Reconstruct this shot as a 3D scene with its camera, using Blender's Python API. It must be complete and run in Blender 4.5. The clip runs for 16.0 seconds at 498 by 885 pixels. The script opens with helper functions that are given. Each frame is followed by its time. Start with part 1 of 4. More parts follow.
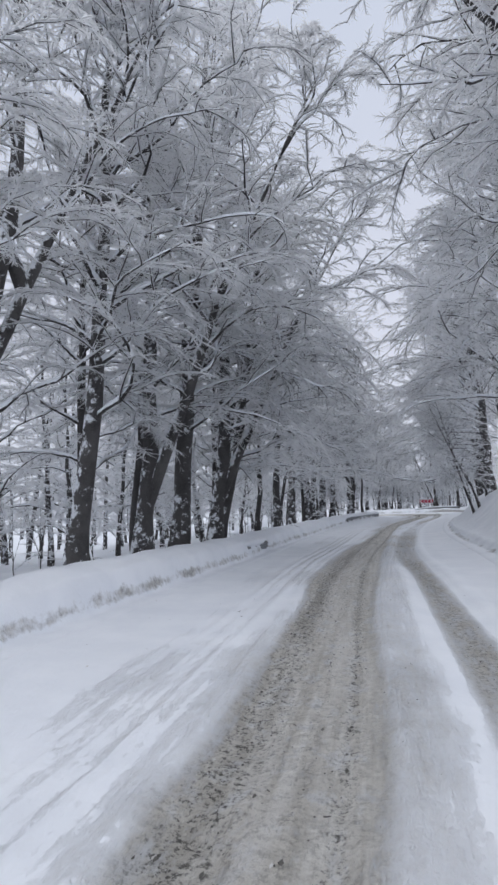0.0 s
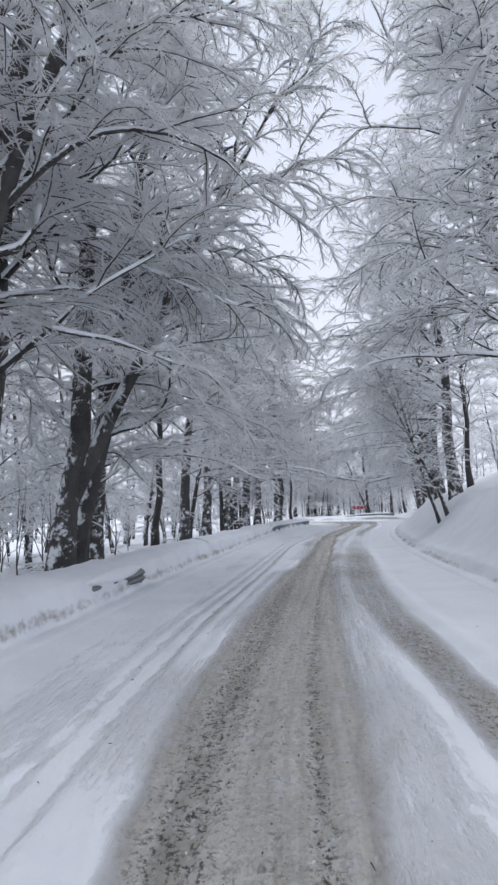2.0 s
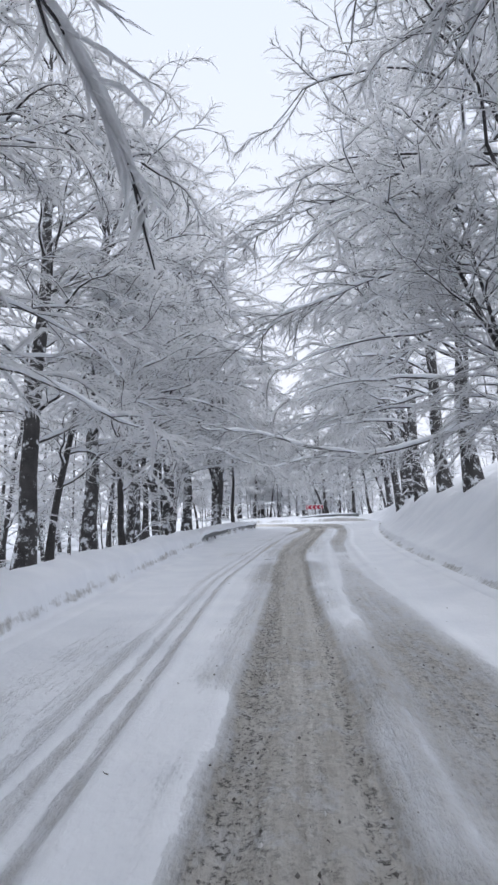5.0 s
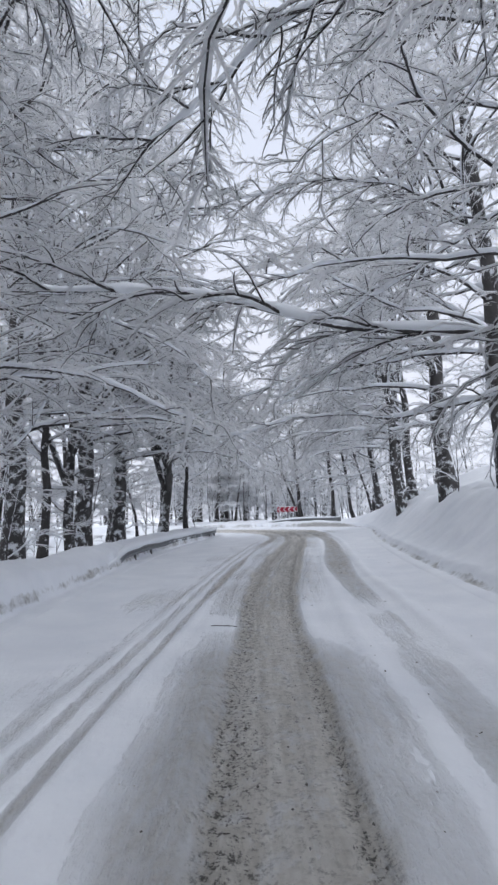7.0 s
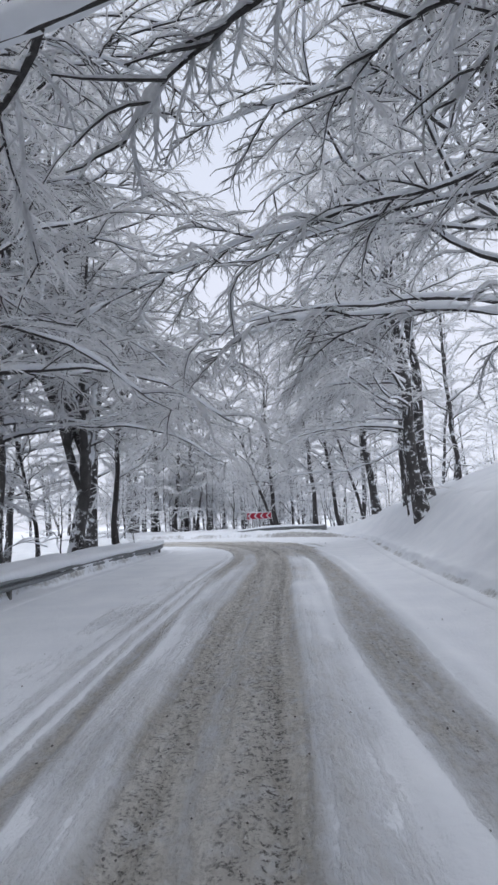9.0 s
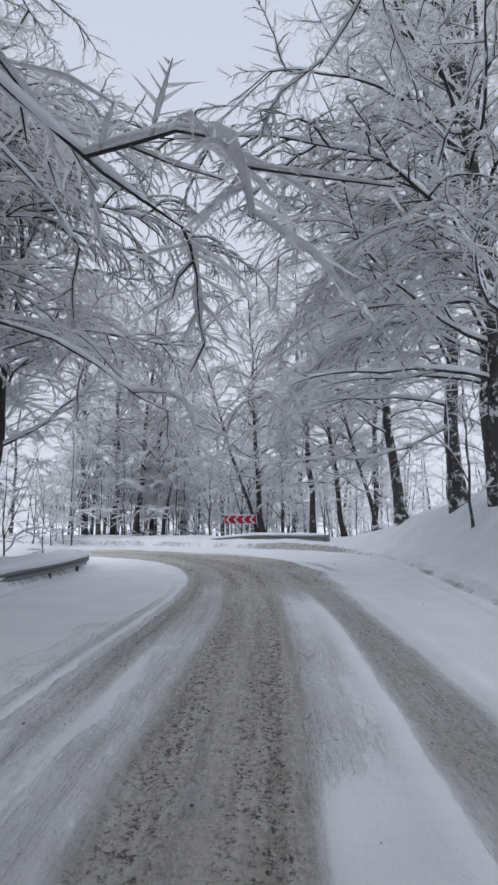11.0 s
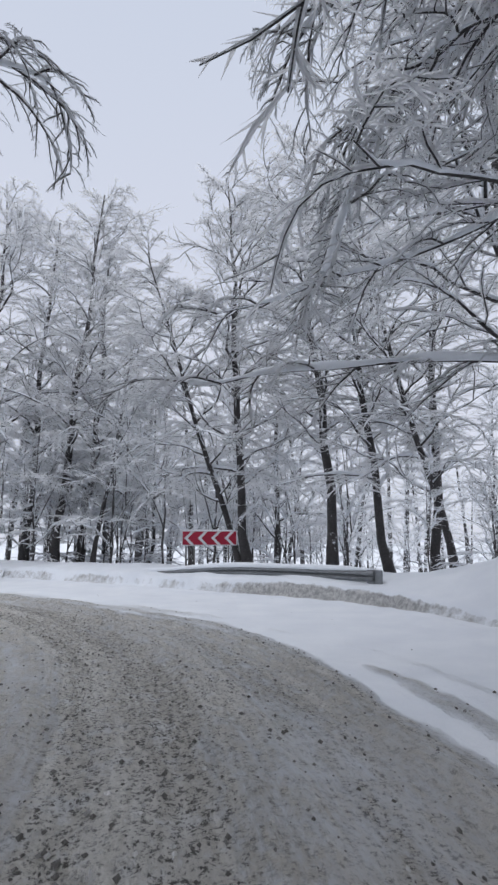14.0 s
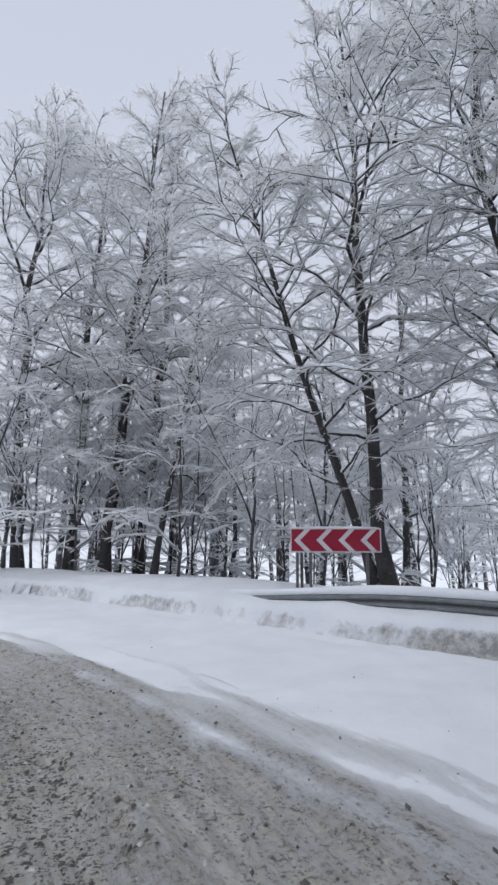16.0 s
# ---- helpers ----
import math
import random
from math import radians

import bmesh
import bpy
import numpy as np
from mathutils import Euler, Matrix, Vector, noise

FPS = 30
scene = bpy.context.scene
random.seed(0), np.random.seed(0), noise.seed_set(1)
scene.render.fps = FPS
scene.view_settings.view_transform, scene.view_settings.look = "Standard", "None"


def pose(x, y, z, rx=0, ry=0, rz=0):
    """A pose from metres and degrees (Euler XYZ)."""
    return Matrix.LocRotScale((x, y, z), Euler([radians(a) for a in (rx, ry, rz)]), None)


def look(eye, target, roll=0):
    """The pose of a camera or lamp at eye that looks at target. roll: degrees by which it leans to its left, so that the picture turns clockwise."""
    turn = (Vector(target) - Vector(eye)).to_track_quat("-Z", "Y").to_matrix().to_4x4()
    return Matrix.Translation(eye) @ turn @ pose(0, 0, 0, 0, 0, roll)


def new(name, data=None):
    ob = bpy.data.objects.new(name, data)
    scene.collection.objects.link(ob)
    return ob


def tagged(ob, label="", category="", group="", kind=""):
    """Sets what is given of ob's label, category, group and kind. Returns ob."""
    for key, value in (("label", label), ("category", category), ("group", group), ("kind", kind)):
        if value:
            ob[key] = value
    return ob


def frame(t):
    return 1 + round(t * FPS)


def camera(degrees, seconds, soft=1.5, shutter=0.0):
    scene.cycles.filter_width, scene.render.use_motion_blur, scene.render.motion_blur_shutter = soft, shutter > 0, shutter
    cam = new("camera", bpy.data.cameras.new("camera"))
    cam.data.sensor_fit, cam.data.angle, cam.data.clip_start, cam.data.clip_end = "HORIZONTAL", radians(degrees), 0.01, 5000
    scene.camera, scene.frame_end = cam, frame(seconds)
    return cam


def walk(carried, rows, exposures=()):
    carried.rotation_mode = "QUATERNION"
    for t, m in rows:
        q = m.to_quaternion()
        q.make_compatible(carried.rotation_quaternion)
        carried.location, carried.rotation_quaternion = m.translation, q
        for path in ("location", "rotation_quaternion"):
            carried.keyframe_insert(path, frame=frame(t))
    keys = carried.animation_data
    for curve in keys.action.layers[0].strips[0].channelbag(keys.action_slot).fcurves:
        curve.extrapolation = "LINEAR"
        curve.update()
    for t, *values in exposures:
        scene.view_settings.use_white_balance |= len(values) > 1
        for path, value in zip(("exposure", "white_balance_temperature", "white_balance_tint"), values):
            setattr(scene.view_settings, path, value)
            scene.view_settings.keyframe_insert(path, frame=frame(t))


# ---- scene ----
cam = camera(47.0, 16.0, soft=2.6)
PATH = [
    (0, pose(0.452, -52.089, 1.844, 96.71, 2.67, 17.39)),
    (0.5, pose(0.149, -49.841, 1.836, 96.90, 2.31, 14.44)),
    (1, pose(-0.188, -47.428, 1.838, 97.02, 2.49, 12.59)),
    (1.5, pose(-0.547, -45.011, 1.836, 97.06, 2.50, 11.23)),
    (2, pose(-0.876, -42.515, 1.832, 96.99, 2.44, 10.19)),
    (2.5, pose(-1.168, -39.966, 1.805, 96.98, 2.53, 9.25)),
    (3, pose(-1.435, -37.403, 1.777, 96.98, 2.50, 8.30)),
    (3.5, pose(-1.706, -34.860, 1.759, 96.90, 2.38, 7.30)),
    (4, pose(-1.906, -32.281, 1.751, 96.87, 2.44, 6.44)),
    (6.5, pose(-2.431, -18.131, 1.784, 96.86, 2.59, 2.37)),
    (7, pose(-2.505, -15.144, 1.783, 96.92, 2.31, 1.51)),
    (7.5, pose(-2.503, -12.172, 1.791, 97.04, 2.36, 0.65)),
    (8, pose(-2.407, -9.279, 1.797, 97.25, 2.46, -0.08)),
    (8.5, pose(-2.233, -6.384, 1.792, 97.32, 2.92, -0.67)),
    (9, pose(-2.058, -3.558, 1.765, 97.50, 2.83, -1.30)),
    (11.5, pose(-1.037, 10.854, 1.762, 97.96, 0.51, -2.75)),
    (12, pose(-0.811, 13.754, 1.785, 98.16, 0.89, -2.91)),
    (12.5, pose(-0.632, 16.587, 1.811, 98.47, 1.04, -3.37)),
    (13, pose(-0.455, 19.284, 1.803, 98.79, 0.98, -3.88)),
    (13.5, pose(-0.211, 21.888, 1.778, 99.25, 0.43, -4.06)),
    (14, pose(-0.155, 24.278, 1.794, 99.72, 0.19, -4.31)),
    (14.5, pose(-0.222, 26.670, 1.805, 99.81, 0.53, -4.09)),
    (15, pose(-0.535, 29.059, 1.795, 99.98, 0.44, -3.23)),
    (15.5, pose(-0.976, 31.368, 1.799, 100.05, 0.14, -1.41)),
    (16, pose(-1.470, 33.610, 1.815, 100.01, -0.10, 2.59)),
]
walk(cam, PATH, [(0.0, -0.16), (1.2, 0.02), (2.5, 0.24), (4.0, 0.32), (5.2, 0.3), (6.5, 0.16), (9.0, 0.06), (11.5, -0.2), (13.5, -0.2), (14.5, -0.14), (16.0, -0.22)])

# ---- light: overcast winter sky ----
world = bpy.data.worlds.new("overcast_sky")
scene.world = world
world.use_nodes = True
wn, wl = world.node_tree.nodes, world.node_tree.links
bg = wn["Background"]
sky = wn.new("ShaderNodeTexSky")
sky.sky_type = "NISHITA"
sky.sun_disc = False
sky.sun_elevation, sky.sun_rotation = radians(35), radians(200)
sky_gain = wn.new("ShaderNodeMix")
sky_gain.data_type = "RGBA"
sky_gain.inputs[0].default_value = 0.94
wl.new(sky.outputs[0], sky_gain.inputs[6])
cloud_at = wn.new("ShaderNodeTexCoord")
cloud_up = wn.new("ShaderNodeSeparateXYZ")
wl.new(cloud_at.outputs["Generated"], cloud_up.inputs[0])
cloud = wn.new("ShaderNodeValToRGB")                        # the cloud sheet, paler towards the horizon
cloud.color_ramp.elements[0].position, cloud.color_ramp.elements[1].position = 0.25, 0.8
cloud.color_ramp.elements[0].color, cloud.color_ramp.elements[1].color = (6.85, 7.07, 8.1, 1), (5.75, 6.32, 7.58, 1)
wl.new(cloud_up.outputs[2], cloud.inputs[0])
wl.new(cloud.outputs[0], sky_gain.inputs[7])
wl.new(sky_gain.outputs[2], bg.inputs[0])
bg.inputs[1].default_value = 0.12
sun_data = bpy.data.lights.new("sun", "SUN")
sun_data.energy, sun_data.angle, sun_data.color = 1.5, radians(100), (1.0, 0.97, 0.93)
sun = new("sun", sun_data)
sun.matrix_world = look((0, 0, 50), (-3, 8, 0))

# ---- materials ----


def material(name):
    m = bpy.data.materials.new(name)
    m.use_nodes = True
    n, l = m.node_tree.nodes, m.node_tree.links
    return m, n, l, n["Principled BSDF"]


def noise_node(n, l, scale, detail=4.0, rough=0.6, vec=None):
    t = n.new("ShaderNodeTexNoise")
    t.inputs["Scale"].default_value, t.inputs["Detail"].default_value, t.inputs["Roughness"].default_value = scale, detail, rough
    if vec is not None:
        l.new(vec, t.inputs["Vector"])
    return t.outputs["Fac"]


def ramp(n, l, fac, a, b, ca=(0, 0, 0, 1), cb=(1, 1, 1, 1)):
    r = n.new("ShaderNodeValToRGB")
    r.color_ramp.elements[0].position, r.color_ramp.elements[1].position = a, b
    r.color_ramp.elements[0].color, r.color_ramp.elements[1].color = ca, cb
    l.new(fac, r.inputs[0])
    return r.outputs[0]


def mixc(n, l, fac, a, b):
    m = n.new("ShaderNodeMix")
    m.data_type = "RGBA"
    for sock, val in ((m.inputs[0], fac), (m.inputs[6], a), (m.inputs[7], b)):
        if isinstance(val, (int, float)):
            sock.default_value = val
        elif isinstance(val, tuple):
            sock.default_value = (*val[:3], 1)
        else:
            l.new(val, sock)
    return m.outputs[2]


def calc(n, l, op, a, b=0.0, clamp=False):
    m = n.new("ShaderNodeMath")
    m.operation, m.use_clamp = op, clamp
    for sock, val in ((m.inputs[0], a), (m.inputs[1], b)):
        if isinstance(val, (int, float)):
            sock.default_value = val
        else:
            l.new(val, sock)
    return m.outputs[0]


def bump(n, l, bsdf, height, strength, distance):
    b = n.new("ShaderNodeBump")
    b.inputs["Strength"].default_value, b.inputs["Distance"].default_value = strength, distance
    l.new(height, b.inputs["Height"])
    l.new(b.outputs[0], bsdf.inputs["Normal"])


SNOW = (0.86, 0.885, 0.92)
SNOW_SHADE = (0.79, 0.82, 0.865)


def snow_ground():
    m, n, l, bsdf = material("snow_ground")
    obj = n.new("ShaderNodeTexCoord").outputs["Object"]
    fine = noise_node(n, l, 14.0, 5, 0.65, obj)
    broad = noise_node(n, l, 0.9, 4, 0.55, obj)
    col = mixc(n, l, ramp(n, l, broad, 0.35, 0.65), SNOW_SHADE, SNOW)
    at = n.new("ShaderNodeAttribute")
    at.attribute_name = "crust_shade"
    lumps = noise_node(n, l, 4.5, 6, 0.66, obj)
    k = calc(n, l, "ADD", at.outputs["Fac"], calc(n, l, "MULTIPLY", calc(n, l, "SUBTRACT", lumps, 0.5), 1.0))
    crust_shade = ramp(n, l, k, 0.36, 0.7)
    grit = mixc(n, l, ramp(n, l, noise_node(n, l, 7.0, 7, 0.75, obj), 0.42, 0.6), (0.17, 0.16, 0.142), (0.50, 0.485, 0.455))
    l.new(mixc(n, l, calc(n, l, "MULTIPLY", crust_shade, 0.78), col, grit), bsdf.inputs["Base Color"])
    bsdf.inputs["Roughness"].default_value = 0.75
    bsdf.inputs["Specular IOR Level"].default_value = 0.25
    h = calc(n, l, "ADD", fine, calc(n, l, "MULTIPLY", calc(n, l, "MULTIPLY", lumps, at.outputs["Fac"]), 2.2))
    bump(n, l, bsdf, h, 0.5, 0.03)
    return m


def road_snow():
    m, n, l, bsdf = material("road_snow")
    obj = n.new("ShaderNodeTexCoord").outputs["Object"]

    def attr(key):
        t = n.new("ShaderNodeAttribute")
        t.attribute_name = key
        return t.outputs["Fac"]
    slush, grit, lat, run = attr("slush"), attr("grit"), attr("lat"), attr("run")

    def along(a, b):
        v = n.new("ShaderNodeCombineXYZ")
        l.new(calc(n, l, "MULTIPLY", lat, a), v.inputs[0])
        l.new(calc(n, l, "MULTIPLY", run, b), v.inputs[1])
        return v.outputs[0]
    streak = noise_node(n, l, 1.0, 4, 0.6, along(9.0, 0.35))
    smear = noise_node(n, l, 1.0, 5, 0.65, along(5.0, 1.6))
    lumps = noise_node(n, l, 1.0, 6, 0.7, along(15.0, 7.0))
    grains = noise_node(n, l, 24.0, 6, 0.75, obj)
    broad = noise_node(n, l, 0.8, 4, 0.55, obj)
    cleats = n.new("ShaderNodeTexWave")
    cleats.inputs["Scale"].default_value, cleats.inputs["Distortion"].default_value = 1.0, 1.5
    cleats.bands_direction = "Y"
    l.new(along(2.0, 4.2), cleats.inputs["Vector"])
    wob = calc(n, l, "ADD", calc(n, l, "MULTIPLY", calc(n, l, "SUBTRACT", streak, 0.5), 0.9), calc(n, l, "MULTIPLY", calc(n, l, "SUBTRACT", smear, 0.5), 1.1))
    wob = calc(n, l, "ADD", wob, calc(n, l, "MULTIPLY", calc(n, l, "SUBTRACT", lumps, 0.5), 0.8))
    edge = calc(n, l, "MULTIPLY", calc(n, l, "ADD", slush, 0.05), 1.3, True)
    s = calc(n, l, "ADD", slush, calc(n, l, "MULTIPLY", calc(n, l, "MULTIPLY", wob, 1.35), edge), True)
    fac = ramp(n, l, s, 0.1, 0.78)
    snow = mixc(n, l, ramp(n, l, broad, 0.35, 0.65), SNOW_SHADE, SNOW)
    packed = mixc(n, l, ramp(n, l, streak, 0.38, 0.62), (0.61, 0.582, 0.525), (0.80, 0.78, 0.733))
    packed = mixc(n, l, ramp(n, l, smear, 0.45, 0.7), packed, (0.68, 0.65, 0.59))
    bits = calc(n, l, "MULTIPLY", ramp(n, l, grains, 0.49, 0.56), ramp(n, l, lumps, 0.44, 0.56))
    bits = calc(n, l, "MULTIPLY", bits, calc(n, l, "ADD", calc(n, l, "MULTIPLY", grit, 1.3), 0.22), True)
    soil = ramp(n, l, calc(n, l, "ADD", grit, calc(n, l, "MULTIPLY", calc(n, l, "SUBTRACT", lumps, 0.5), 1.4)), 0.35, 1.0)
    packed = mixc(n, l, calc(n, l, "MULTIPLY", soil, 0.45), packed, (0.34, 0.32, 0.275))
    clods = noise_node(n, l, 10.0, 3, 0.5, obj)
    packed = mixc(n, l, calc(n, l, "MULTIPLY", ramp(n, l, clods, 0.42, 0.52, (1, 1, 1, 1), (0, 0, 0, 1)), 0.22), packed, (0.36, 0.34, 0.30))
    packed = mixc(n, l, calc(n, l, "MULTIPLY", ramp(n, l, noise_node(n, l, 1.0, 5, 0.7, along(4.0, 2.6)), 0.52, 0.62), 0.42), packed, SNOW_SHADE)
    bands = ramp(n, l, noise_node(n, l, 1.0, 4, 0.6, along(3.2, 0.22)), 0.48, 0.6)
    packed = mixc(n, l, calc(n, l, "MULTIPLY", bands, 0.45), packed, (0.84, 0.82, 0.78))
    packed = mixc(n, l, bits, packed, (0.10, 0.094, 0.085))
    l.new(mixc(n, l, fac, snow, packed), bsdf.inputs["Base Color"])
    rough = n.new("ShaderNodeMapRange")
    rough.inputs["To Min"].default_value, rough.inputs["To Max"].default_value = 0.78, 0.5
    l.new(fac, rough.inputs[0])
    l.new(rough.outputs[0], bsdf.inputs["Roughness"])
    bsdf.inputs["Specular IOR Level"].default_value = 0.3
    rugged = calc(n, l, "ADD", calc(n, l, "MULTIPLY", lumps, 1.3), calc(n, l, "MULTIPLY", grains, 0.6))
    rugged = calc(n, l, "ADD", rugged, calc(n, l, "MULTIPLY", clods, 1.7))
    rugged = calc(n, l, "ADD", rugged, calc(n, l, "MULTIPLY", cleats.outputs["Fac"], 0.05))
    rugged = calc(n, l, "MULTIPLY", rugged, calc(n, l, "ADD", fac, 0.10))
    bump(n, l, bsdf, rugged, 0.8, 0.09)
    return m


def bark(name, cover, grain=4.2, low=(0.02, 0.018, 0.019), high=(0.062, 0.056, 0.055)):
    """Dark beech bark with snow held on its upper faces and rime in patches. cover: how much snow it holds."""
    m, n, l, bsdf = material(name)
    obj = n.new("ShaderNodeTexCoord").outputs["Object"]
    geo = n.new("ShaderNodeNewGeometry")
    sep = n.new("ShaderNodeSeparateXYZ")
    l.new(geo.outputs["Normal"], sep.inputs[0])
    big = noise_node(n, l, 1.6, 4, 0.6, obj)
    fine = noise_node(n, l, 22.0, 5, 0.7, obj)
    patch = noise_node(n, l, grain, 6, 0.72, obj)
    wood = mixc(n, l, ramp(n, l, big, 0.3, 0.7), low, high)
    wood = mixc(n, l, ramp(n, l, fine, 0.3, 0.75), wood, (0.10, 0.096, 0.096))
    hold = calc(n, l, "ADD", calc(n, l, "MULTIPLY", sep.outputs[2], 0.75), calc(n, l, "MULTIPLY", calc(n, l, "SUBTRACT", patch, 0.5), 1.75))
    hold = calc(n, l, "ADD", hold, cover)
    fac = ramp(n, l, hold, 0.44, 0.56)
    l.new(mixc(n, l, fac, wood, SNOW), bsdf.inputs["Base Color"])
    bsdf.inputs["Roughness"].default_value = 0.85
    bsdf.inputs["Specular IOR Level"].default_value = 0.2
    bump(n, l, bsdf, calc(n, l, "ADD", fine, calc(n, l, "MULTIPLY", fac, 2.0)), 0.6, 0.02)
    return m


def frost(name, low, high, clear=0.55):
    """Rime and snow packed round thin twigs; some light passes through."""
    m, n, l, bsdf = material(name)
    obj = n.new("ShaderNodeTexCoord").outputs["Object"]
    a = noise_node(n, l, 2.5, 4, 0.6, obj)
    grain = noise_node(n, l, 18.0, 5, 0.7, obj)
    col = mixc(n, l, ramp(n, l, a, 0.3, 0.7), low, high)
    col = mixc(n, l, ramp(n, l, grain, 0.34, 0.56), tuple(c * 0.9 for c in low), col)
    l.new(col, bsdf.inputs["Base Color"])
    bsdf.inputs["Roughness"].default_value = 0.8
    bsdf.inputs["Specular IOR Level"].default_value = 0.2
    bump(n, l, bsdf, grain, 0.8, 0.05)
    through_light = n.new("ShaderNodeBsdfTranslucent")
    l.new(col, through_light.inputs["Color"])
    blend = n.new("ShaderNodeMixShader")
    blend.inputs[0].default_value = clear
    l.new(bsdf.outputs[0], blend.inputs[1])
    l.new(through_light.outputs[0], blend.inputs[2])
    l.new(blend.outputs[0], n["Material Output"].inputs["Surface"])
    return m


def plain(name, col, rough=0.6, metal=0.0, wear=(0.5, 0.5, 0.5), amount=0.15, scale=8.0):
    m, n, l, bsdf = material(name)
    obj = n.new("ShaderNodeTexCoord").outputs["Object"]
    a = noise_node(n, l, scale, 6, 0.7, obj)
    l.new(mixc(n, l, calc(n, l, "MULTIPLY", ramp(n, l, a, 0.45, 0.7), amount), col, wear), bsdf.inputs["Base Color"])
    bsdf.inputs["Roughness"].default_value, bsdf.inputs["Metallic"].default_value = rough, metal
    bump(n, l, bsdf, a, 0.15, 0.01)
    return m


M_SNOW, M_ROAD = snow_ground(), road_snow()
M_TRUNK = bark("snow_patched_bark", 0.38, 2.6, high=(0.12, 0.115, 0.112))
M_STEM = bark("young_bark", 0.22, 3.0)
M_LIMB = bark("snow_laden_limb", 0.36, 12.0)
M_BRANCH = bark("rimed_branch", 0.32, 14.0)
M_BOUGH = bark("bough_branch", 0.16, 16.0)
M_FROST = frost("rime_twigs", (0.925, 0.932, 0.948), (0.965, 0.97, 0.978), 0.72)
M_THICK = frost("thick_rime", (0.89, 0.90, 0.92), (0.94, 0.948, 0.96), 0.55)
M_RED = plain("sign_red", (0.33, 0.004, 0.03), 0.5, 0.0, (0.24, 0.02, 0.05), 0.3)
M_WHITE = plain("sign_white", (0.66, 0.66, 0.68), 0.45, 0.0, (0.5, 0.5, 0.52), 0.4)
M_STEEL = plain("galvanised_steel", (0.20, 0.21, 0.22), 0.5, 0.6, (0.35, 0.36, 0.37), 0.4, 5.0)
M_POST = plain("weathered_post", (0.13, 0.125, 0.12), 0.7, 0.2, (0.4, 0.41, 0.43), 0.3, 12.0)
M_LOOSE = plain("loose_snow", SNOW, 0.8, 0.0, SNOW_SHADE, 0.6, 6.0)
M_TWIG = plain("fallen_twig", (0.05, 0.042, 0.036), 0.85, 0.0, (0.12, 0.11, 0.1), 0.4, 30.0)

# ---- noise and mesh helpers ----


def value_noise(x, y, seed=0):
    xi, yi = np.floor(x).astype(np.int64), np.floor(y).astype(np.int64)
    fx, fy = x - xi, y - yi
    fx, fy = fx * fx * (3 - 2 * fx), fy * fy * (3 - 2 * fy)

    def h(a, b):
        k = (a * 374761393 + b * 668265263 + seed * 974711) & 0x7FFFFFFF
        k = ((k ^ (k >> 13)) * 1274126177) & 0x7FFFFFFF
        return ((k ^ (k >> 16)) & 0xFFFF) / 65535.0
    return (h(xi, yi) * (1 - fx) + h(xi + 1, yi) * fx) * (1 - fy) + (h(xi, yi + 1) * (1 - fx) + h(xi + 1, yi + 1) * fx) * fy


def fbm(x, y, octaves=4, seed=0):
    out, amp, tot = 0.0, 1.0, 0.0
    for i in range(octaves):
        out, tot = out + amp * value_noise(x * 2 ** i, y * 2 ** i, seed + i), tot + amp
        amp *= 0.5
    return out / tot - 0.5


def mesh_from(name, verts, quads, mat, smooth=True, attrs=()):
    """A mesh from an array of corners and one of four-sided faces."""
    me = bpy.data.meshes.new(name)
    verts, quads = np.asarray(verts, np.float32), np.asarray(quads, np.int32)
    me.vertices.add(len(verts))
    me.vertices.foreach_set("co", verts.ravel())
    me.loops.add(quads.size)
    me.loops.foreach_set("vertex_index", quads.ravel())
    me.polygons.add(len(quads))
    me.polygons.foreach_set("loop_start", np.arange(0, quads.size, quads.shape[1], dtype=np.int32))
    me.polygons.foreach_set("use_smooth", np.full(len(quads), smooth))
    me.update(calc_edges=True)
    for key, values in attrs:
        a = me.attributes.new(key, "FLOAT", "POINT")
        a.data.foreach_set("value", np.asarray(values, np.float32))
    me.materials.append(mat)
    return me


def part(name, bm, mat, parent, label=""):
    me = bpy.data.meshes.new(name)
    bm.to_mesh(me)
    bm.free()
    me.materials.append(mat)
    ob = new(name, me)
    ob.parent = parent
    return tagged(ob, label) if label else ob


def box_bm(size, at=(0, 0, 0), bevel=0.006, turn=None):
    bm = bmesh.new()
    bmesh.ops.create_cube(bm, size=1.0)
    bmesh.ops.scale(bm, vec=size, verts=bm.verts)
    if bevel:
        bmesh.ops.bevel(bm, geom=bm.edges[:], offset=bevel, segments=1, affect="EDGES")
    if turn is not None:
        bmesh.ops.transform(bm, matrix=turn, verts=bm.verts)
    bmesh.ops.translate(bm, vec=at, verts=bm.verts)
    return bm


# ---- the lie of the land ----
LEFT = np.array([(-5.0, -90), (-5.35, -45), (-5.95, -31), (-6.35, -24), (-6.75, -12), (-7.3, 0), (-7.5, 10), (-6.9, 19), (-6.15, 26), (-6.0, 30.5),
                 (-7.0, 33.8), (-10.0, 37), (-16, 40), (-70, 58)], float)
RIGHT = np.array([(4.2, -90), (2.8, -45), (2.3, -32), (1.65, -22), (1.5, -15), (1.7, -5), (2.2, 3), (2.9, 10), (3.6, 16), (4.8, 24), (5.9, 31),
                  (6.1, 34), (5.4, 37), (4.7, 40), (3.2, 41.7), (0.6, 44.0), (-1.7, 46.4), (-4.8, 49.4), (-9.1, 53.0), (-16, 57.5), (-70, 80)], float)


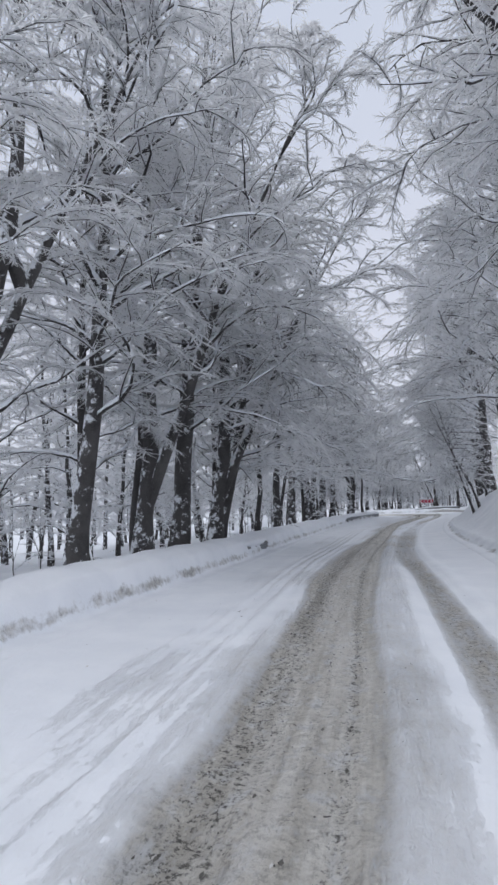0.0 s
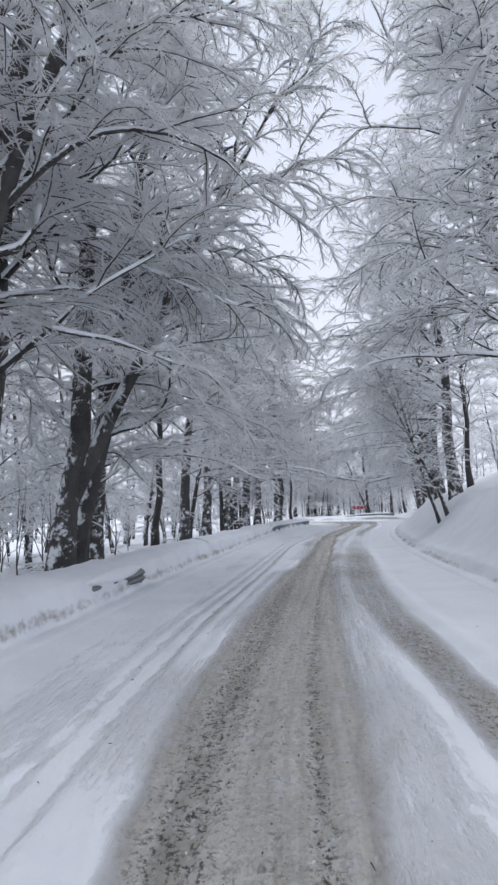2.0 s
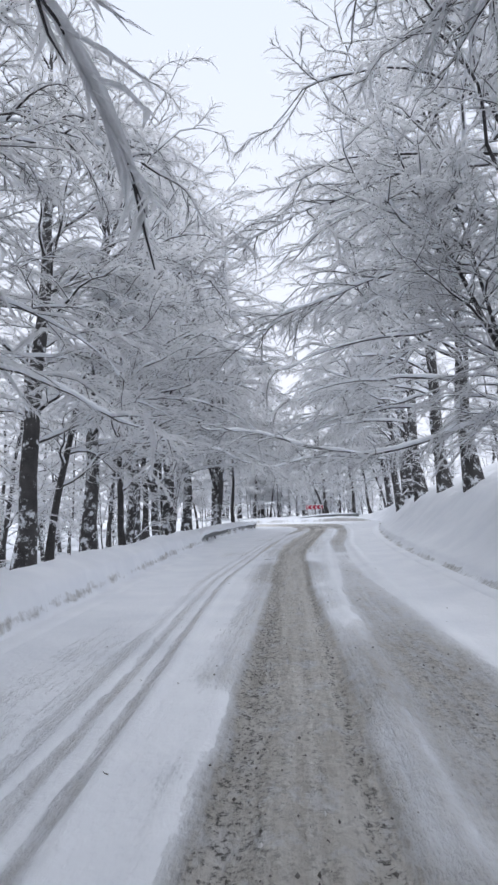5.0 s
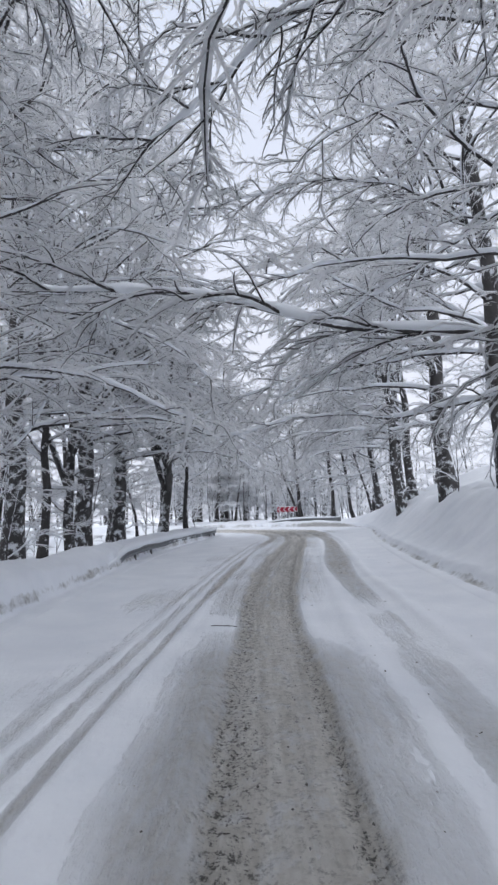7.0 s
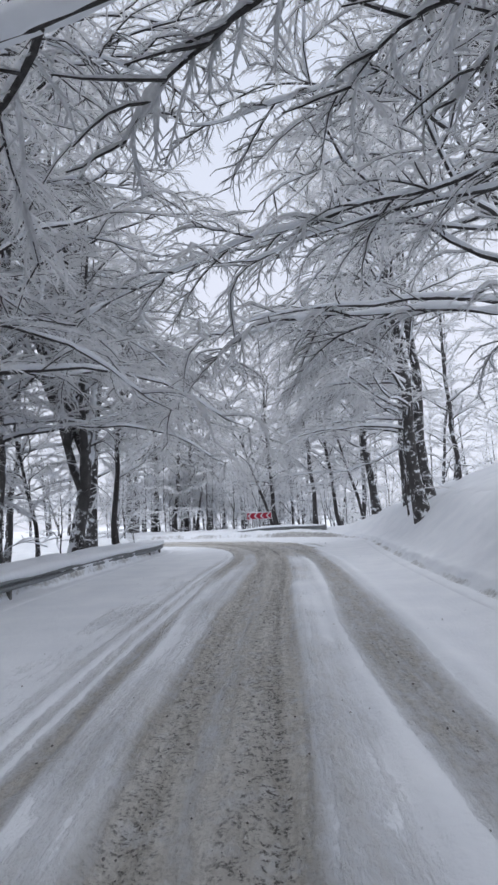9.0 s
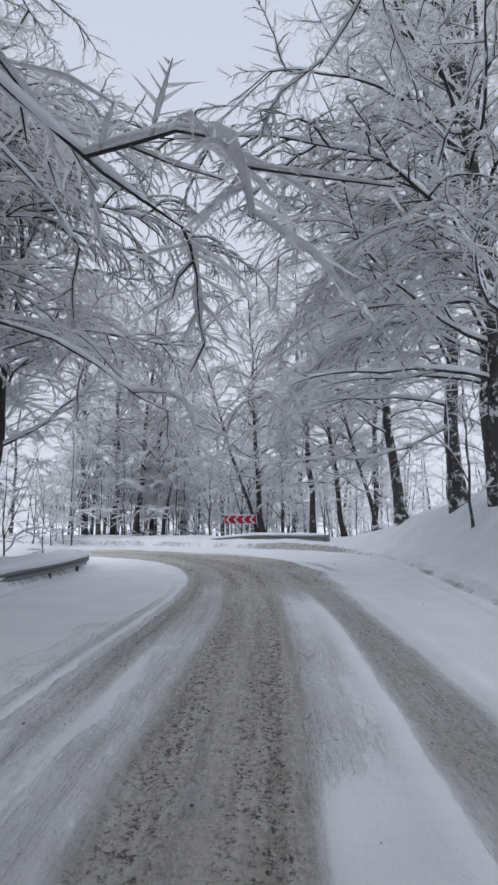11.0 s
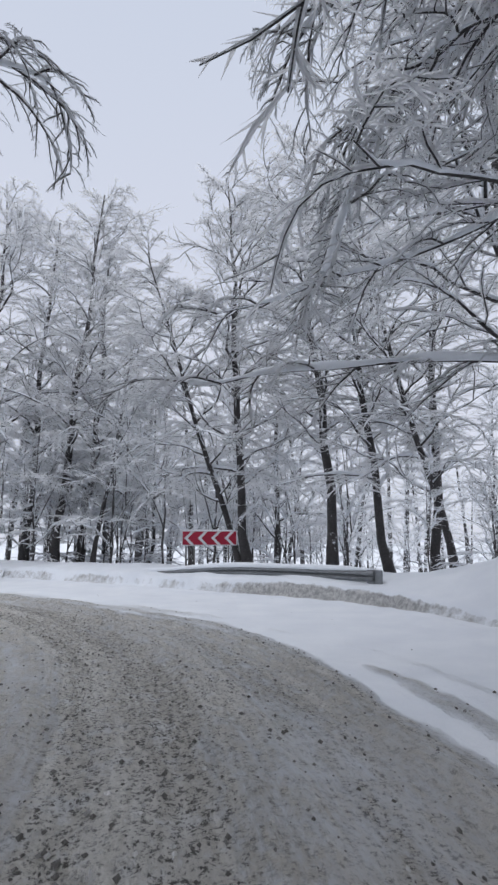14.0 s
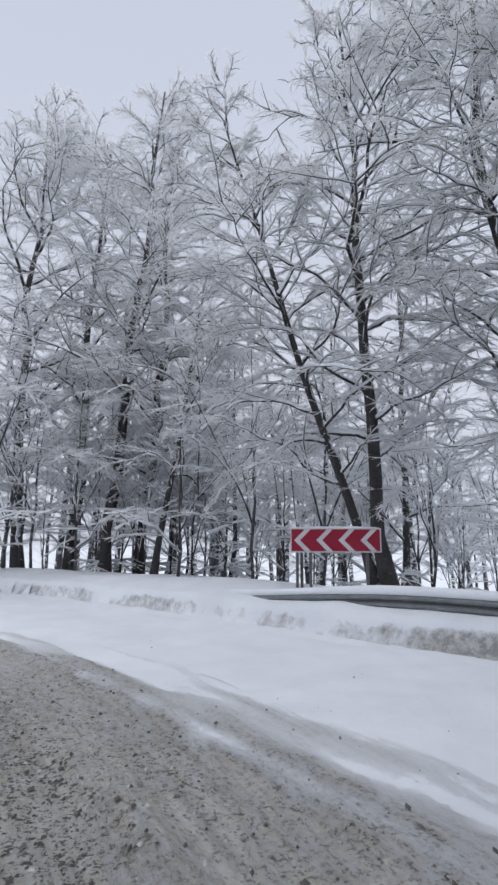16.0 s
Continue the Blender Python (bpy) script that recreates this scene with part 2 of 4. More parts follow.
def smoothed(line, step=1.0):
    """The line resampled and rounded, so that no corner shows."""
    seg = np.hypot(*np.diff(line, axis=0).T)
    s = np.concatenate(([0], np.cumsum(seg)))
    u = np.arange(0, s[-1], step)
    p = np.stack([np.interp(u, s, line[:, 0]), np.interp(u, s, line[:, 1])], 1)
    for _ in range(6):
        p[1:-1] = 0.25 * p[:-2] + 0.5 * p[1:-1] + 0.25 * p[2:]
    return p


LEFT, RIGHT = smoothed(LEFT), smoothed(RIGHT)


def nearest(line, x, y):
    """Distance to the line, the nearest point on it, the side (right is positive) and the way run along it."""
    best = np.full(x.shape, 1e9)
    at_x, at_y, side, run = (np.zeros(x.shape) for _ in range(4))
    gone = 0.0
    for (ax, ay), (bx, by) in zip(line[:-1], line[1:]):
        dx, dy = bx - ax, by - ay
        ln = math.hypot(dx, dy)
        k = np.clip(((x - ax) * dx + (y - ay) * dy) / (ln * ln), 0, 1)
        px, py = ax + k * dx, ay + k * dy
        d = np.hypot(x - px, y - py)
        m = d < best
        best, at_y, at_x = np.where(m, d, best), np.where(m, py, at_y), np.where(m, px, at_x)
        side = np.where(m, np.sign((x - ax) * dy - (y - ay) * dx), side)
        run = np.where(m, gone + k * ln, run)
        gone += ln
    return best, at_x, at_y, side, run


def inside(x, y):
    """Whether a place lies between the two edges of the road."""
    poly = np.concatenate((LEFT, RIGHT[::-1]))
    hit = np.zeros(x.shape, bool)
    for (ax, ay), (bx, by) in zip(poly, np.roll(poly, -1, axis=0)):
        if ay != by:
            hit ^= ((ay > y) != (by > y)) & (x < (bx - ax) * (y - ay) / (by - ay) + ax)
    return hit


def step(a, b, v):
    k = np.clip((v - a) / (b - a), 0, 1)
    return k * k * (3 - 2 * k)


# wheel tracks: centre line and half width
SLUSH = np.array([(0.6, -70), (-0.5, -50), (-0.73, -47), (-1.2, -42.6), (-1.75, -37.5), (-2.05, -32.6), (-2.2, -27.5), (-2.25, -22.7), (-2.4, -13.5), (-2.5, -7), (-2.48, -2.3), (-2.24, 1.5), (-1.85, 6.7), (-1.25, 13),
                  (-0.68, 19), (-0.45, 25), (-0.75, 30), (-1.9, 35), (-5, 40.5), (-12, 47), (-40, 60)], float)
RUT = np.array([(2.0, -70), (1.35, -50), (0.72, -42.5), (0.15, -36), (-0.35, -32.5), (-0.72, -27.5), (-0.8, -23), (-0.88, -14), (-0.7, -7), (-0.48, -2.7), (-0.42, 1.2), (0.05, 6), (0.65, 12), (1.25, 19), (1.25, 24.5), (1.2, 29), (0.6, 34), (-1.7, 38), (-6, 43), (-13, 49), (-40, 62)], float)
EDGE = np.array([(0.9, 4), (1.2, 10), (1.75, 19), (2.0, 24.5), (2.0, 29.2), (1.75, 32), (0.77, 35.4), (-1.43, 38.3), (-2.95, 40.25), (-4.62, 42.1), (-6.8, 44.5), (-14, 50), (-40, 62.8)], float)
OLD = np.array([(-1.6, -70), (-1.9, -50), (-2.5, -44), (-3.5, -33), (-3.65, -25), (-4.2, -12), (-3.6, 3), (-2.8, 15), (-1.95, 22), (-2.05, 27), (-2.7, 31), (-4.0, 35), (-6.5, 38.5), (-14, 43.5), (-40, 54)], float)
SLUSH, RUT, OLD, EDGE = smoothed(SLUSH), smoothed(RUT), smoothed(OLD), smoothed(EDGE)


def land(x, y):
    """Height of the ground, the slush and grit on the road, the crusty grey and painted shade of the banks, and the
    place across and along the tracks.
    """
    road = inside(x, y)
    dl, _, yl, _, _ = nearest(LEFT, x, y)
    dr, xr, yr, _, _ = nearest(RIGHT, x, y)
    n1, n2 = fbm(x * 0.35, y * 0.35, 4, 3), fbm(x * 1.5, y * 1.5, 3, 9)
    # road: packed, with ruts and ridges of pushed snow
    ds, _, ys, side_s, run = nearest(SLUSH, x, y)
    lat = ds * side_s
    dt, _, yt, side_t, _ = nearest(RUT, x, y)
    do, _, yo, side_o, _ = nearest(OLD, x, y)
    lo = do * side_o
    late = step(23, 30, y)
    lt = dt * side_t
    de, _, ye, side_e, run_e = nearest(EDGE, x, y)
    le = de * side_e
    wide = np.interp(y, (-50, -42, -37, -30, -26, -22, -13, -7, -2, 2, 8, 19, 26), (0.72, 0.66, 0.88, 0.82, 0.8, 0.62, 0.48, 0.54, 0.58, 0.72, 0.72, 0.66, 0.8)) + 0.2 * n1
    main = 1 - step(wide * 0.72, wide * 1.2, ds)
    hw = np.interp(y, (-50, -36, -33, -27, -23, -14, -10, -3, 1, 6, 12, 19, 25), (0.33, 0.3, 0.4, 0.5, 0.62, 0.5, 0.32, 0.3, 0.36, 0.52, 0.42, 0.4, 0.6))
    rut = (1 - step(hw * 0.45, hw * 1.2, dt)) * (np.interp(y, (-50, -36, -30, -22, -15, -9, -4, 0, 6, 19), (0.5, 0.58, 0.6, 0.58, 0.36, 0.12, 0.2, 0.42, 0.55, 0.6)) + 0.6 * n1)
    between = (1 - step(0.15, 0.9, np.maximum(ds - wide, 0))) * (0.15 + 0.6 * n1 + 0.1 * (side_s < 0) * np.exp(-((y + 8) / 9) ** 4))
    wash = (side_s > 0) * (side_t < 0) * np.exp(-((y + 26) / 7.5) ** 4) * (0.46 + 0.9 * n1)
    wander = le + 0.9 * n1 + 0.35 * n2
    spread = step(21, 27, y) * (lo > -0.2) * (1 - step(-0.15, 0.3, wander)) * (0.78 + 0.7 * n1)
    fringe = step(23, 29, y) * (le > -0.2) * (1 - step(0.2, 2.0, le)) * np.clip(1.9 * fbm(le * 2.6, run_e * 0.3, 3, 47) + 0.16, 0, 0.75)
    old = (1 - step(0.02, 0.09, np.abs(lo))) * 0.34 + (1 - step(0.03, 0.11, np.abs(lo + 0.3))) * 0.24 + (1 - step(0.05, 0.2, np.abs(lo + 0.62))) * (0.18 + 0.4 * n1)
    old = old + (1 - step(0.10, 0.2, np.abs(lo - 0.02))) * np.exp(-((y - 2.5) / 4.5) ** 4) * 0.5
    old = old * (0.45 + 0.55 * step(-40, -30, y))
    # broad faint rut shading and smeared slush, put into the colour only
    far = (1 - step(0.25, 0.8, np.abs(lo + 0.55 + 0.55 * step(-44, -30, y)))) * (0.09 + 0.3 * n1)
    brown = (1 - step(0.14, 0.34, np.abs(lo - 0.05))) * step(10, 19, y) * 0.75
    middle = (side_s > 0) * (side_t < 0) * step(19.5, 24, y) * (0.72 + 0.6 * n1)
    inner_lane = (side_s < 0) * (lo > 0) * step(14, 20, y) * (0.3 + 0.7 * n1)
    slush = np.clip(np.maximum.reduce([main, middle, brown, rut, between, wash, inner_lane, old * (1 - step(22, 28, y)), far * (1 - step(14, 24, y)), spread, fringe]), 0, 1)
    strips = step(0.03, 0.11, fbm(lat * 1.15 + 7.0, run * 0.09, 3, 91)) * late
    slush = slush * (1 - 0.3 * strips)
    pale = np.exp(-((lat + 0.12) / 0.15) ** 2) * np.exp(-((y - 5) / 9) ** 4)
    slush = slush * (1 - 0.42 * pale)
    twin = np.exp(-((lat + 0.42) / 0.24) ** 2) * 0.95 + np.exp(-((lat - 0.30) / 0.2) ** 2) * step(-10, 0, y) * 0.75 + np.exp(-((lat - 0.42) / 0.07) ** 2) * 0.9 + np.exp(-((lat - 0.12) / 0.05) ** 2) * 0.35
    grit = twin * (1 - 0.35 * late) * main * (1 - 0.8 * pale) + late * spread * 0.3 + 0.8 * np.exp(-(dt / (0.5 * hw + 0.05)) ** 2) * rut * (1 - 0.55 * np.exp(-((y - 4) / 13) ** 4)) + 0.3 * late * main + 0.55 * brown + 0.25 * late * middle + 0.6 * fringe
    grit = grit + 0.75 * np.exp(-((lt + 0.66) / 0.09) ** 2) * np.exp(-((y - 6.5) / 4) ** 4) + 0.7 * late * np.exp(-((wander - 0.05) / 0.16) ** 2)
    grit = np.clip(grit * (0.85 + 1.3 * fbm(lat * 0.8, run * 0.14, 3, 31)), 0, 1)
    z_road = 0.035 * n1 + 0.014 * n2 - 0.03 * main - 0.05 * rut - 0.07 * old * (y < 26) + 0.035 * np.exp(-((lo - 0.13) / 0.07) ** 2) * (y < 24) + 0.03 * np.exp(-((lo + 0.45) / 0.09) ** 2) * (y < 24) + 0.085 * slush * fbm(x * 5, y * 3.4, 3, 21) - 0.07 * np.exp(-((lt + 0.66) / 0.13) ** 2) * np.exp(-((y - 4) / 7) ** 4) + 0.09 * fringe + 0.06 * late * fbm(x * 2.4, y * 2.4, 3, 13)
    z_road = z_road - 0.02 * np.exp(-((lat - 0.42) / 0.08) ** 2) - 0.03 * np.exp(-((lat + 0.42) / 0.25) ** 2)
    z_road = z_road + 0.06 * np.exp(-((ds - wide * 1.2) / 0.14) ** 2) * (0.7 + n1) + 0.05 * np.exp(-((dt - 0.6) / 0.15) ** 2) + 0.08 * (1 - step(0, 1.1, np.minimum(dl, dr)))
    # left: a ploughed bank over the buried barrier, then the forest floor, falling away
    shown = np.exp(-((yl - 10) / 4.0) ** 4) + np.exp(-((yl - 30) / 6.0) ** 4) + np.exp(-((yl + 28.2) / 0.8) ** 2)
    d = dl + 0.16 * n2 - 0.24 * shown
    low = 1 - 0.12 * shown
    bank = 0.08 + (0.5 + 0.3 * n1) * low * step(0.0, 0.28, d) + 0.29 * low * np.sin(np.clip((d - 0.1) / 1.7, 0, 1) * np.pi)
    floor_l = 0.25 - 0.10 * np.clip(d - 1.8, 0, 9) - 0.05 * np.clip(d - 10.8, 0, 60) + 0.6 * n1 * step(2, 6, d)
    z_left = bank * (1 - step(1.2, 2.8, d)) + floor_l * step(1.2, 2.8, d)
    # grey of the icy left face, with its overhang's shade put into the colour
    crust_shade_l = step(0.0, 0.12, d) * (1 - step(0.1, 0.2, d)) * (0.62 + 0.8 * fbm(x * 0.9, y * 0.9, 3, 71))
    # right: a cut bank below the wooded slope, sinking to a low bank round the outside of the bend
    d = dr + 0.14 * n2
    bend = step(33, 42, yr) * (xr < 6.5)
    cut = 0.05 + 0.26 * step(0, 0.35, d) + 1.75 * step(0.15, 3.0 + 0.9 * n1, d) + 0.34 * np.clip(d - 2.0, 0, 30) + 0.45 * n1 * step(0.5, 3, d)
    rim = 0.06 + (0.46 + 0.25 * n1) * step(0.0, 0.24, d) + 0.24 * np.sin(np.clip((d - 0.1) / 1.5, 0, 1) * np.pi / 2)
    rim = rim - 0.08 * np.clip(d - 2.5, 0, 6) - 0.12 * np.clip(d - 6, 0, 60) + 0.5 * n1 * step(3, 8, d)
    z_right = cut * (1 - bend) + rim * bend
    sd = np.where(road, -dr, dr) + 0.14 * n2
    crust_r = step(-0.12, -0.02, sd) * (1 - step(0.13, 0.21, sd)) * (0.42 + 0.65 * step(36, 40, yr) * (1 - step(42.6, 45, yr)) + 0.7 * fbm(x * 0.8, y * 0.8, 3, 71))
    on_left = dl < dr
    z = np.where(road, z_road, np.where(on_left, z_left, z_right) + 0.03 * n2)
    crust_shade = np.where(on_left, np.where(road, 0, crust_shade_l), crust_r)
    return z, slush, np.clip(crust_shade, 0, 1), grit, lat, run


def ground_z(x, y):
    return float(land(np.array([float(x)]), np.array([float(y)]))[0][0])


def spaced(parts):
    return np.unique(np.round(np.concatenate([np.arange(a, b, s) for a, b, s in parts]), 4))


def grow(start, end, first, ratio):
    out, v, s = [], start, first
    while abs(v) < abs(end):
        v, s = v + math.copysign(s, end), s * ratio
        out.append(v)
    return np.array(out)


def lattice(xs, ys):
    X, Y = np.meshgrid(xs, ys)
    i = np.arange(len(ys) - 1)[:, None] * len(xs) + np.arange(len(xs) - 1)[None, :]
    return X.ravel(), Y.ravel(), np.stack((i, i + 1, i + 1 + len(xs), i + len(xs)), -1).reshape(-1, 4)


def sheet(name, co, faces, mat, label, category, extra):
    used, inv = np.unique(faces, return_inverse=True)
    me = mesh_from(name, co[used], inv.reshape(faces.shape), mat, True, [(k, v[used]) for k, v in extra])
    return tagged(new(name, me), label, category, kind="structure")


rx, ry, quads = lattice(spaced([(-30, -9, 0.3), (-9, -5.2, 0.12), (-5.2, 2.4, 0.065), (2.4, 6.8, 0.13)]), spaced([(-60, 20, 0.2), (20, 48, 0.13), (48, 66, 0.3)]))
mid_x, mid_y = rx[quads].mean(1), ry[quads].mean(1)
kerb = np.minimum(nearest(LEFT, mid_x, mid_y)[0], nearest(RIGHT, mid_x, mid_y)[0])
quads = quads[inside(mid_x, mid_y) & ((kerb > 0.2) | (mid_x < -9))]
rz, f_slush, _, f_grit, f_lat, f_run = land(rx, ry)
road = sheet("road", np.stack((rx, ry, rz), 1), quads, M_ROAD, "snow-packed road with grey slush in the wheel tracks", "road",
             [("slush", f_slush), ("grit", f_grit), ("lat", f_lat), ("run", f_run)])
hx, hy, quads = lattice(np.concatenate((grow(-24, -1500, 0.8, 1.2)[::-1], np.arange(-24, 24.1, 0.6), grow(24, 1500, 0.8, 1.2))),
                        np.concatenate((grow(-66, -1500, 0.8, 1.2)[::-1], np.arange(-66, 84.1, 0.6), grow(84, 1500, 0.8, 1.2))))
hz, _, f_crust, _, _, _ = land(hx, hy)
hz = np.where(np.hypot(hx, hy) > 160, np.minimum(hz, 2.0) * 0.3 - 3.0, hz)
inner = inside(hx, hy)
edge = np.minimum(nearest(LEFT, hx, hy)[0], nearest(RIGHT, hx, hy)[0])
near = (hy > -61) & (hy < 61) & (hx > -29)
hz = hz - np.where(near, np.where(inner, 0.5, 0.65 * (1 - step(2.2, 2.9, edge))), 0)
quads = quads[~((inner & near)[quads].all(1))]
ground = sheet("ground", np.stack((hx, hy, hz), 1), quads, M_SNOW, "deep white snow between the trees", "snowy ground", [("crust_shade", f_crust * 0)])


def bank_strip(name, line, sign, lo, hi, label):
    """A ploughed bank: a strip swept along the edge of the road, finely cut across its face."""
    line = smoothed(line[(line[:, 1] > lo) & (line[:, 1] < hi)], 0.14)
    t = np.gradient(line, axis=0)
    t /= np.linalg.norm(t, axis=1, keepdims=True)
    nrm = sign * np.stack((-t[:, 1], t[:, 0]), 1)
    d = np.array([-0.5, -0.38, -0.2, -0.1, -0.04, 0.0, 0.04, 0.08, 0.12, 0.16, 0.2, 0.24, 0.28, 0.33, 0.4, 0.5, 0.65, 0.85, 1.1, 1.4, 1.8, 2.2, 2.6, 3.0])
    p = line[:, None] + nrm[:, None] * d[None, :, None]
    x, y = p[..., 0].ravel(), p[..., 1].ravel()
    z, _, crust_shade, _, _, _ = land(x, y)
    dd = np.tile(d, len(line))
    lump = fbm(x * 2.2, y * 2.2, 4, 55) * np.exp(-((dd - 0.25) / 0.22) ** 2)
    z = z + 0.16 * lump - 0.08 * (dd < -0.45) - 0.05 * (dd > 2.9) + 0.008 * (dd < 0) * (dd > -0.45)
    x = x + 0.22 * np.repeat(nrm[:, 0], len(d)) * lump
    y = y + 0.22 * np.repeat(nrm[:, 1], len(d)) * lump
    k = len(d)
    a = np.arange(len(line) - 1)[:, None] * k + np.arange(k - 1)[None]
    q = np.stack((a, a + 1, a + k + 1, a + k), -1).reshape(-1, 4)
    if sign > 0:
        q = q[:, ::-1]
    me = mesh_from(name, np.stack((x, y, z), 1), q, M_SNOW, True, [("crust_shade", crust_shade)])
    return tagged(new(name, me), label, "snow bank", kind="structure")


bank_strip("snow_bank_left", LEFT, 1, -62, 46, "ploughed snow bank over the barrier, face crusty grey with shade painted in")
bank_strip("snow_bank_right", RIGHT, -1, -62, 62, "ploughed snow bank with a dirty grey face at the bend")

# ---- trees ----


def tubes(paths, radii, sides, flat=1.0):
    """Round rods along many lines of equal point count, in one pair of arrays."""
    paths, radii = np.asarray(paths, float), np.asarray(radii, float)
    N, n, _ = paths.shape
    tan = np.gradient(paths, axis=1)
    tan /= np.linalg.norm(tan, axis=2, keepdims=True) + 1e-9
    ref = np.where(np.abs(tan[..., 2:3]) > 0.9, np.array([1.0, 0, 0]), np.array([0, 0, 1.0]))
    u = np.cross(tan, ref)
    u /= np.linalg.norm(u, axis=2, keepdims=True) + 1e-9
    v = np.cross(u, tan)
    ang = np.arange(sides) * 2 * np.pi / sides + np.pi / 2
    ring = u[:, :, None] * np.cos(ang)[None, None, :, None] + v[:, :, None] * (flat * np.sin(ang))[None, None, :, None]
    verts = (paths[:, :, None] + ring * radii[:, :, None, None]).reshape(-1, 3)
    a = (np.arange(N)[:, None, None] * n + np.arange(n - 1)[None, :, None]) * sides
    k = np.arange(sides)[None, None, :]
    k2 = (k + 1) % sides
    q = np.stack((a + k, a + k2, a + sides + k2, a + sides + k), -1).reshape(-1, 4)
    return verts, q


def spikes(base, way, length, width):
    """Tapering rime needles: a ridged roof of two faces each, open below."""
    way = way / (np.linalg.norm(way, axis=1, keepdims=True) + 1e-9)
    side = np.cross(way, np.array([0.03, 0.02, 1.0]))
    side /= np.linalg.norm(side, axis=1, keepdims=True) + 1e-9
    up = np.cross(side, way)
    w = width[:, None]
    v = np.stack((base + side * w, base - side * w, base + up * w * 0.9, base + way * length[:, None]), 1).reshape(-1, 3)
    k = np.arange(len(base))[:, None] * 4
    return v, np.concatenate((k + np.array([[0, 3, 2]]), k + np.array([[2, 3, 1]])))


def fingers(base, way, length, width):
    """Blunt fingers of rime: three sides and a closed tip each, sagging a little."""
    way = way / (np.linalg.norm(way, axis=1, keepdims=True) + 1e-9)
    side = np.cross(way, np.array([0.03, 0.02, 1.0]))
    side /= np.linalg.norm(side, axis=1, keepdims=True) + 1e-9
    up = np.cross(side, way)
    w, tip = width[:, None], base + way * length[:, None]
    ring = [side - up * 0.4, -side - up * 0.4, up * 0.9]
    v = np.stack([base + r * w * 0.75 for r in ring] + [tip + r * w * 0.4 for r in ring], 1).reshape(-1, 3)
    k = np.arange(len(base))[:, None] * 6
    faces = [(0, 1, 4), (0, 4, 3), (1, 2, 5), (1, 5, 4), (2, 0, 3), (2, 3, 5), (3, 4, 5)]
    return v, np.concatenate([k + np.array([f]) for f in faces])


def split(v, q):
    return v, np.concatenate((q[:, [0, 1, 2]], q[:, [0, 2, 3]]))


def merge(pieces):
    vs, qs, at = [], [], 0
    for v, q in pieces:
        vs.append(v), qs.append(q + at)
        at += len(v)
    return np.concatenate(vs), np.concatenate(qs)


def shoots(rng, base, way, length, n, wiggle, sag, lift=0.0):
    """Lines that grow from base along way, bending at random and sagging towards their tips."""
    way = way / (np.linalg.norm(way, axis=1, keepdims=True) + 1e-9)
    out = [base]
    for i in range(n - 1):
        out.append(out[-1] + way * (length / (n - 1))[:, None])
        way = way + rng.normal(0, wiggle, way.shape)
        way[:, 2] += lift - sag * (i + 1) / (n - 1)
        way = way / np.linalg.norm(way, axis=1, keepdims=True)
    return np.stack(out, 1)


def sprout(rng, paths, per, lo, hi, spread, up):
    """Places and ways of side shoots along lines: base, way, how far along, and the parent's index."""
    N, n, _ = paths.shape
    who = np.repeat(np.arange(N), per)
    s = lo + (hi - lo) * (np.tile(np.arange(per), N) + rng.random(N * per)) / per
    k = np.minimum((s * (n - 1)).astype(int), n - 2)
    f = (s * (n - 1) - k)[:, None]
    a, b = paths[who, k], paths[who, k + 1]
    t = b - a
    t /= np.linalg.norm(t, axis=1, keepdims=True) + 1e-9
    side = np.cross(t, np.array([0, 0, 1.0]))
    side /= np.linalg.norm(side, axis=1, keepdims=True) + 1e-6
    sign = np.where(np.arange(N * per) % 2 == 0, 1.0, -1.0)[:, None]
    ang = (spread * (0.7 + 0.6 * rng.random(N * per)))[:, None]
    way = t * np.cos(ang) + side * sign * np.sin(ang)
    way = way + rng.normal(0, 0.16, way.shape)
    way[:, 2] += up
    return a * (1 - f) + b * f, way, s, who


